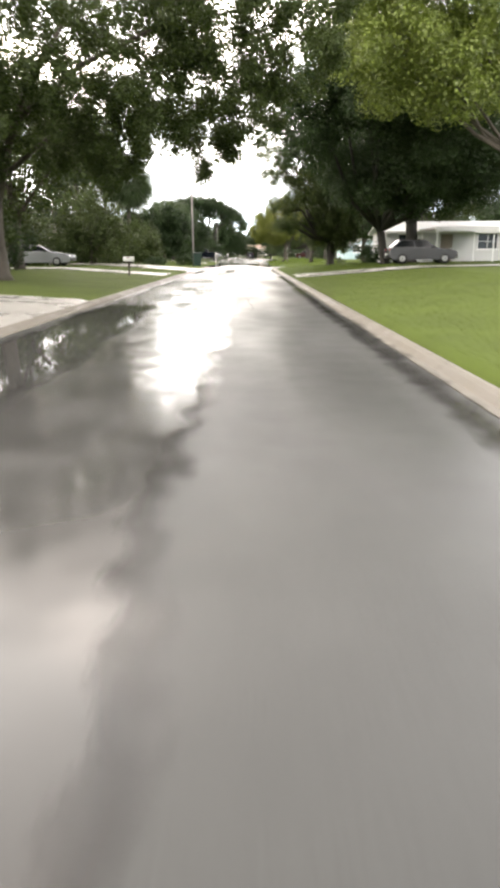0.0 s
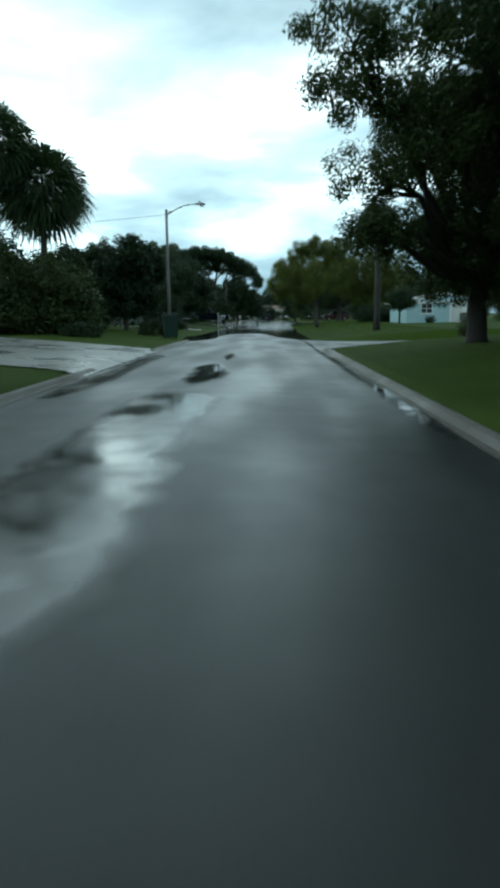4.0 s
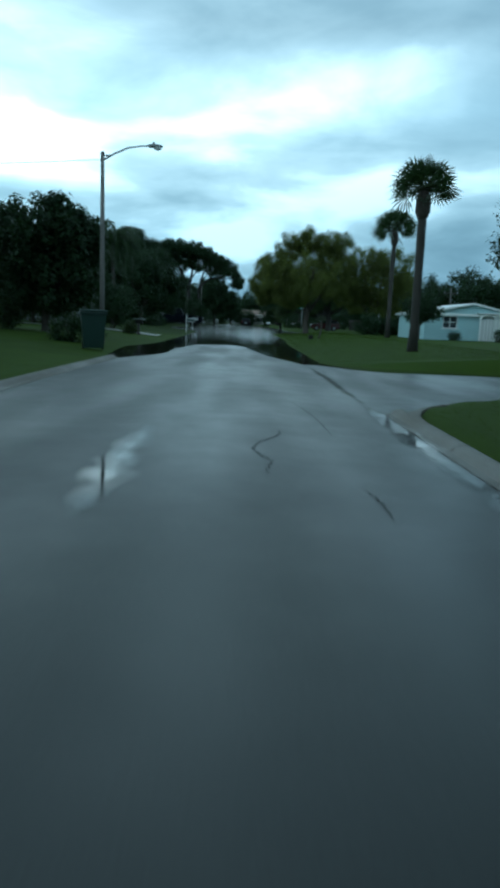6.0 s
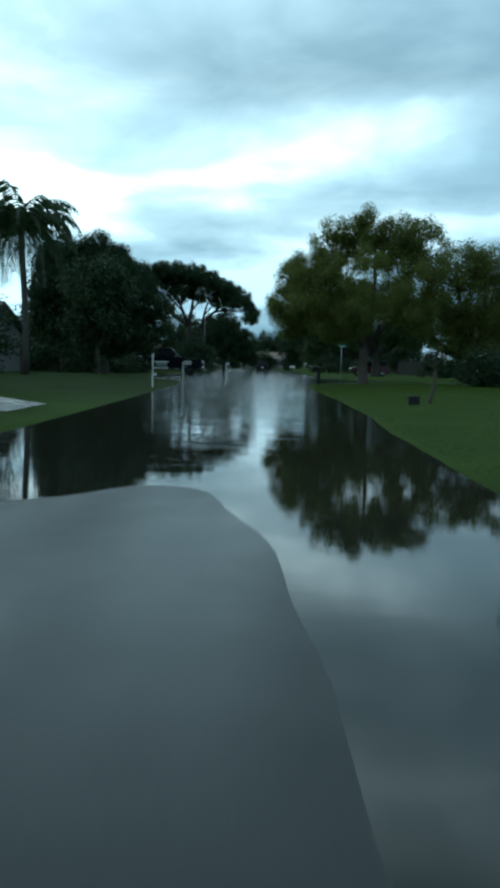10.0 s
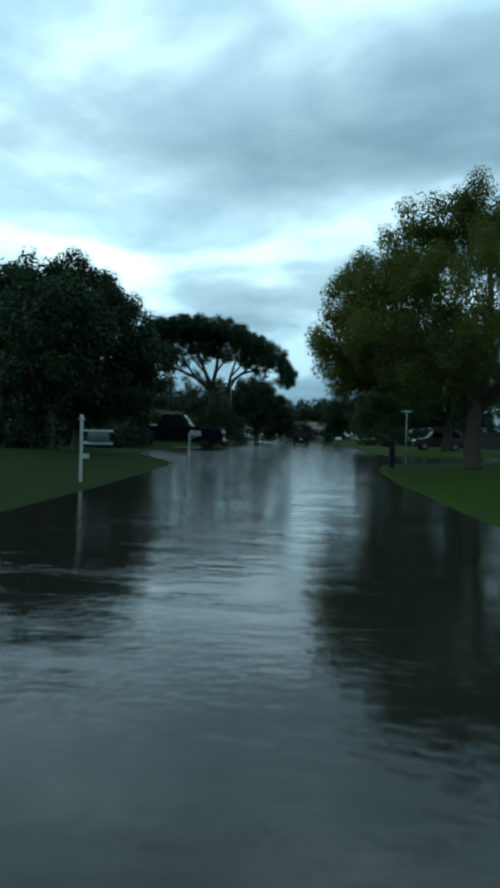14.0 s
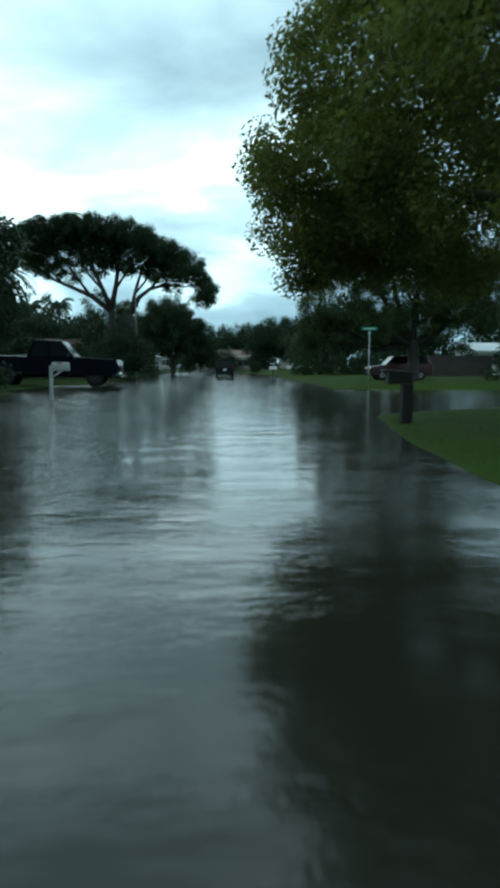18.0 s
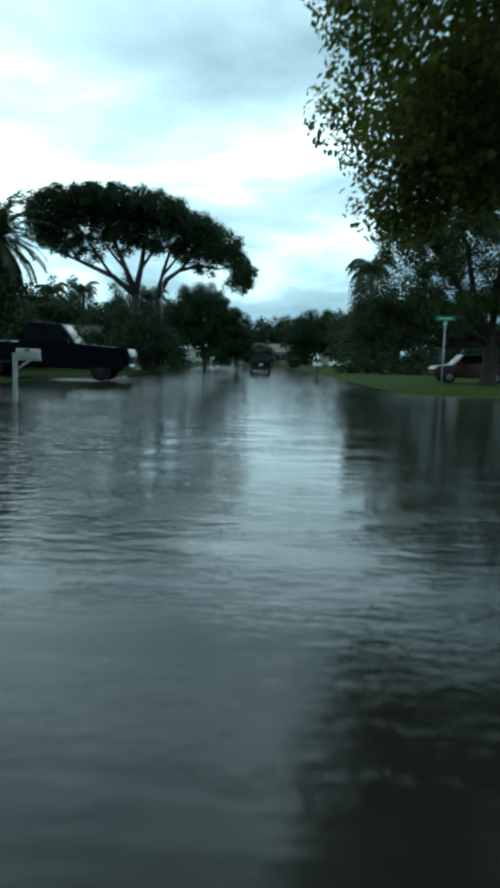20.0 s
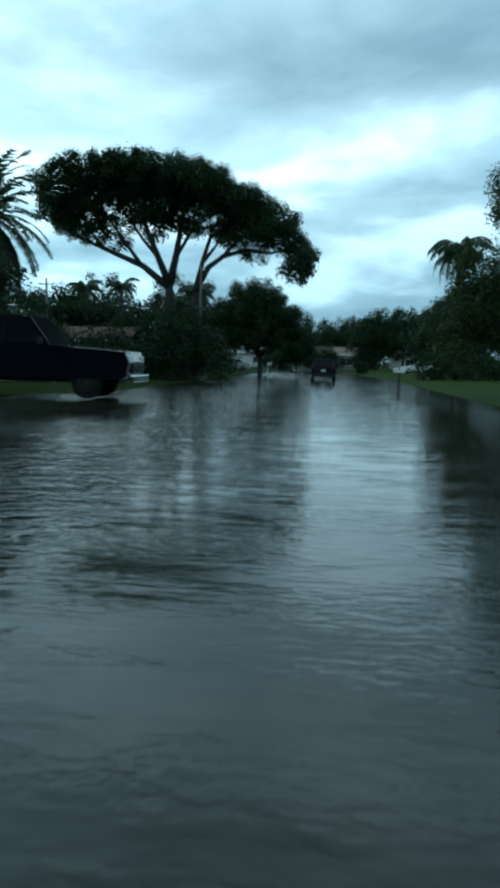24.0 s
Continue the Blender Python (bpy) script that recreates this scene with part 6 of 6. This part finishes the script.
def mailbox_shell(length, width, height):
    """A box with a barrel top, along x."""
    ring = [(-width / 2, 0), (width / 2, 0), (width / 2, height * 0.55)] + [(width / 2 * math.cos(a), height * 0.55 + height * 0.45 * math.sin(a)) for a in [math.pi * k / 8 for k in range(1, 8)]] + [(-width / 2, height * 0.55)]
    n = len(ring)
    v = [(s * length / 2, y, z) for s in (-1, 1) for y, z in ring]
    f = [(i, (i + 1) % n, n + (i + 1) % n, n + i) for i in range(n)] + [tuple(range(n))[::-1], tuple(range(n, 2 * n))]
    return v, f


def mailbox(x, y, top, post_mat, box_mat, label, turn=0, arm=True, thick=0.1, finial=False, brace=True, length=0.5, side=1, z=None):
    """A mailbox on a post; its arm reaches along +x times side."""
    z = post_z(x, y) if z is None else z
    root = thing("mailbox", (x, y, z), turn, label, "mailbox")
    h = top - 0.24 - z
    part("post", box((thick, thick, h + (0.5 if finial else 0.12) + 0.2), (0, 0, (h + (0.5 if finial else 0.12)) / 2 - 0.1), 0.012), post_mat, root)
    if finial:
        b = bmesh.new()
        bmesh.ops.create_uvsphere(b, u_segments=12, v_segments=8, radius=thick * 0.55)
        bmesh.ops.transform(b, matrix=pose(0, 0, h + 0.53), verts=b.verts)
        part("finial", b, post_mat, root, smooth=True)
        part("cap", box((thick * 1.4, thick * 1.4, 0.03), (0, 0, h + 0.46), 0.008), post_mat, root)
    if arm:
        part("arm", box((length + 0.12, thick * 0.8, thick * 0.7), (side * (length / 2 + thick * 0.4), 0, h - thick * 0.3), 0.01), post_mat, root)
        if brace:
            tube("brace", [(side * thick * 0.4, 0, h - 0.32), (side * length * 0.3, 0, h - 0.22), (side * length * 0.7, 0, h - 0.06)], [0.03, 0.03, 0.03], post_mat, root, 6)
    v, f = mailbox_shell(length, 0.18, 0.24)
    bx = child("box", mesh_of("box", [(a + side * (length / 2 + thick * 0.5 if arm else 0), b2, c + h + 0.004) for a, b2, c in v], f, box_mat), root)
    xs = side * (length / 2 + thick * 0.5) if arm else 0
    part("door", box((0.015, 0.17, 0.2), (xs + side * (length / 2 + 0.01), 0, h + 0.115), 0.006), box_mat, bx)
    part("flag", box((0.14, 0.012, 0.05), (xs, -0.1, h + 0.2), 0.004), LENS_RED, bx)
    return root


mailbox(-6.3, 41.2, 1.2, DARK_WOOD, WHITE, "white mailbox on a dark wooden post beside a driveway", thick=0.09, arm=False, length=0.55, side=1)
mailbox(-6.4, 143.3, 1.37, WEATHERED, WEATHERED, "white mailbox on a white post standing in the flood", thick=0.11, length=0.6)
mailbox(4.2, 171.3, 1.15, DARK_WOOD, WHITE, "white mailbox on a dark post standing in the flood", thick=0.12, arm=False, length=0.55, side=-1)
mailbox(-6.9, 233, 1.3, WHITE, WHITE, "small white mailbox far along the street", thick=0.1)


def ladder_mailbox(x, y):
    root = thing("mailbox", (x, y, post_z(x, y)), 0, "white post with finial carrying a grey-green mailbox between two arms", "mailbox")
    h = 1.62 - post_z(x, y)
    part("post", box((0.07, 0.07, h), (0, 0, h / 2 - 0.1), 0.012), WEATHERED, root)
    part("cap", box((0.14, 0.14, 0.03), (0, 0, h - 0.09), 0.008), WEATHERED, root)
    b = bmesh.new()
    bmesh.ops.create_uvsphere(b, u_segments=12, v_segments=8, radius=0.055)
    bmesh.ops.transform(b, matrix=pose(0, 0, h - 0.03), verts=b.verts)
    part("finial", b, WEATHERED, root, smooth=True)
    part("upper_arm", box((0.75, 0.05, 0.05), (0.4, 0, h - 0.36), 0.01), WEATHERED, root)
    part("lower_arm", box((0.72, 0.07, 0.07), (0.4, 0, h - 0.66), 0.01), WEATHERED, root)
    v, f = mailbox_shell(0.5, 0.17, 0.22)
    child("box", mesh_of("box", [(a + 0.42, b2, c + h - 0.62) for a, b2, c in v], f, GREY_BOX), root, "grey-green mailbox body")
    part("bracket", box((0.2, 0.04, 0.12), (0.1, 0, h - 0.98), 0.02), WEATHERED, root)


ladder_mailbox(-5.2, 118.7)


def stout_mailbox(x, y):
    root = thing("mailbox", (x, y, post_z(x, y)), 0, "dark wooden mailbox with a sloping roof on a thick post", "mailbox")
    part("post", box((0.24, 0.24, 1.0), (0.06, 0, 0.45), 0.02), BLACK, root)
    part("box", box((0.52, 0.34, 0.24), (-0.12, 0, 1.02), 0.03), BLACK, root)
    part("floor_board", box((0.56, 0.36, 0.03), (-0.12, 0, 0.885), 0.01), DARK_WOOD, root)
    part("roof", box((0.74, 0.46, 0.05), (-0.14, 0, 1.16), 0.02, (0, 3, 0)), DARK_WOOD, root, "worn sloping top board")
    part("door", box((0.02, 0.22, 0.18), (-0.39, 0, 1.02), 0.01), DARK_WOOD, root)


stout_mailbox(4.05, 132.2)


def flat_mailbox(x, y):
    root = thing("mailbox", (x, y, post_z(x, y)), 0, "dark mailbox with a wide flat top above a shrub", "mailbox")
    part("post", box((0.14, 0.14, 1.0), (0, 0, 0.45), 0.012), DARK_WOOD, root)
    part("shelf", box((0.7, 0.3, 0.05), (0, 0, 0.98), 0.01), STEEL, root, "pale metal top board")
    v, f = mailbox_shell(0.45, 0.18, 0.2)
    child("box", mesh_of("box", [(a, b2, c + 0.72) for a, b2, c in v], f, BLACK), root)


flat_mailbox(-6.6, 99)
shrub("low shrub at the foot of a mailbox", (-7.2, 99.3), [(0, 0, 0.35, 0.55, 0.5, 0.4)], 1400, 0.07, OAK_LEAF, 25, 0.12, 91)


def wheelie_bin(x, y, turn):
    root = thing("rubbish_bin", (x, y, post_z(x, y)), turn, "dark green wheeled rubbish bin at the kerb", "rubbish bin")
    v = []
    for z, w, d in ((0.06, 0.54, 0.56), (1.0, 0.68, 0.74)):
        v += [(-w / 2, -d / 2, z), (w / 2, -d / 2, z), (w / 2, d / 2, z), (-w / 2, d / 2, z)]
    child("body", mesh_of("body", v, [(3, 2, 1, 0), (4, 5, 6, 7), (0, 1, 5, 4), (1, 2, 6, 5), (2, 3, 7, 6), (3, 0, 4, 7)], BIN), root)
    part("rim", box((0.74, 0.8, 0.06), (0, 0, 0.99), 0.02), BIN, root)
    part("lid", box((0.72, 0.82, 0.07), (0, -0.02, 1.06), 0.03), BIN, root)
    tube("handle", [(-0.26, 0.44, 0.98), (0, 0.47, 0.99), (0.26, 0.44, 0.98)], [0.018] * 3, BIN, root, 6)
    for s in (-1, 1):
        b = bmesh.new()
        bmesh.ops.create_cone(b, cap_ends=True, segments=14, radius1=0.11, radius2=0.11, depth=0.06)
        bmesh.ops.transform(b, matrix=pose(s * 0.27, 0.3, 0.11, 0, 90), verts=b.verts)
        part("wheel", b, RUBBER, root)
    return root


wheelie_bin(-5.5, 80.4, 15).scale = (1.3, 1.15, 1.32)


def street_sign(x, y):
    root = thing("street_sign", (x, y, post_z(x, y)), 0, "green street name blades on a steel post", "street sign")
    tube("post", [(0, 0, -0.2), (0, 0, 3.1)], [0.04, 0.04], STEEL, root, 8)
    blade = part("blade", box((0.9, 0.02, 0.2), (0, 0, 3.2), 0.006), SIGN_GREEN, root, "green name plate")
    part("lettering_bar", box((0.6, 0.006, 0.06), (0, -0.014, 3.2), 0), WEATHERED, blade)
    blade = part("blade", box((0.02, 0.75, 0.2), (0, 0, 2.96), 0.006), SIGN_GREEN, root, "green name plate")
    part("lettering_bar", box((0.006, 0.5, 0.06), (-0.014, 0, 2.96), 0), WEATHERED, blade)
    part("bracket", box((0.06, 0.06, 0.08), (0, 0, 3.08), 0.01), STEEL, root)


street_sign(8.4, 155.8)


def utility_pole(x, y, h, label, r=0.12, arms=True):
    root = thing("utility_pole", (x, y, post_z(x, y)), 0, label, "utility pole")
    tube("pole", [(0, 0, -0.2), (0, 0, h / 2), (0, 0, h)], [r, r * 0.85, r * 0.7], POLE, root, 10)
    if not arms:
        tube("pole_cap", [(0, 0, h), (0, 0, h + 0.04)], [r * 0.75, r * 0.4], STEEL, root, 10)
        return
    part("crossarm", box((1.4, 0.09, 0.1), (0, 0, h - 0.5), 0.01), DARK_WOOD, root)
    for s in (-0.6, 0, 0.6):
        tube("insulator", [(s, 0, h - 0.45), (s, 0, h - 0.3)], [0.03, 0.045], STEEL, root, 6)


utility_pole(-7.6, 181, 7.5, "slim dark wooden pole before the big tree", 0.07, False)
utility_pole(-24, 196, 8.0, "thin pole behind the pickup")
utility_pole(19.4, 121, 4.6, "thin pole behind the teal house roof", 0.06)


def small_block(name, x, y, size, material, label, category):
    root = thing(name, (x, y, post_z(x, y)), 0, label, category)
    part("body", box(size, (0, 0, size[2] / 2 - 0.04), 0.03), material, root)
    part("cap", box((size[0] * 1.15, size[1] * 1.15, 0.05), (0, 0, size[2] - 0.015), 0.015), material, root)


small_block("utility_box", 5.1, 107.4, (0.34, 0.3, 0.28), BLACK, "low dark utility box in the lawn beside a sapling", "utility box")
small_block("stone_pillar", -13.6, 82, (0.42, 0.42, 0.95), STONE, "short pale stone pillar on the lawn", "pillar")


def board_fence(x0, x1, y, height):
    """A stained board fence with posts, rails and upright boards."""
    root = thing("fence", (x0, y, post_z(x0, y)), 0, "dark brown wooden board fence beside the cross street", "fence")
    length = x1 - x0
    board = mesh_of("board", *gable_board(0.14, 0.022, height), DARK_WOOD)
    for k in range(int(length / 0.15)):
        o = child("board", board, root)
        o.matrix_basis = pose(0.08 + k * 0.15, -0.05, 0.04 + 0.02 * ((k * 7) % 3), 0, 0, 0)
    for k in range(int(length / 1.8) + 1):
        part("post", box((0.1, 0.1, height + 0.25), (min(length, k * 1.8), 0.03, height / 2 - 0.08), 0.01), DARK_WOOD, root)
    for z in (0.35, height - 0.3):
        part("rail", box((length, 0.04, 0.09), (length / 2, -0.005, z), 0.005), DARK_WOOD, root)


def gable_board(w, d, h):
    """Vertices and faces of an upright board with a pointed top."""
    ring = [(-w / 2, 0), (w / 2, 0), (w / 2, h - 0.05), (0, h), (-w / 2, h - 0.05)]
    v = [(x, s * d / 2, z) for s in (-1, 1) for x, z in ring]
    return v, [(0, 1, 2, 3, 4), (9, 8, 7, 6, 5)] + [((i + 1) % 5, i, 5 + i, 5 + (i + 1) % 5) for i in range(5)]


board_fence(19.0, 25.0, 179.5, 1.9)
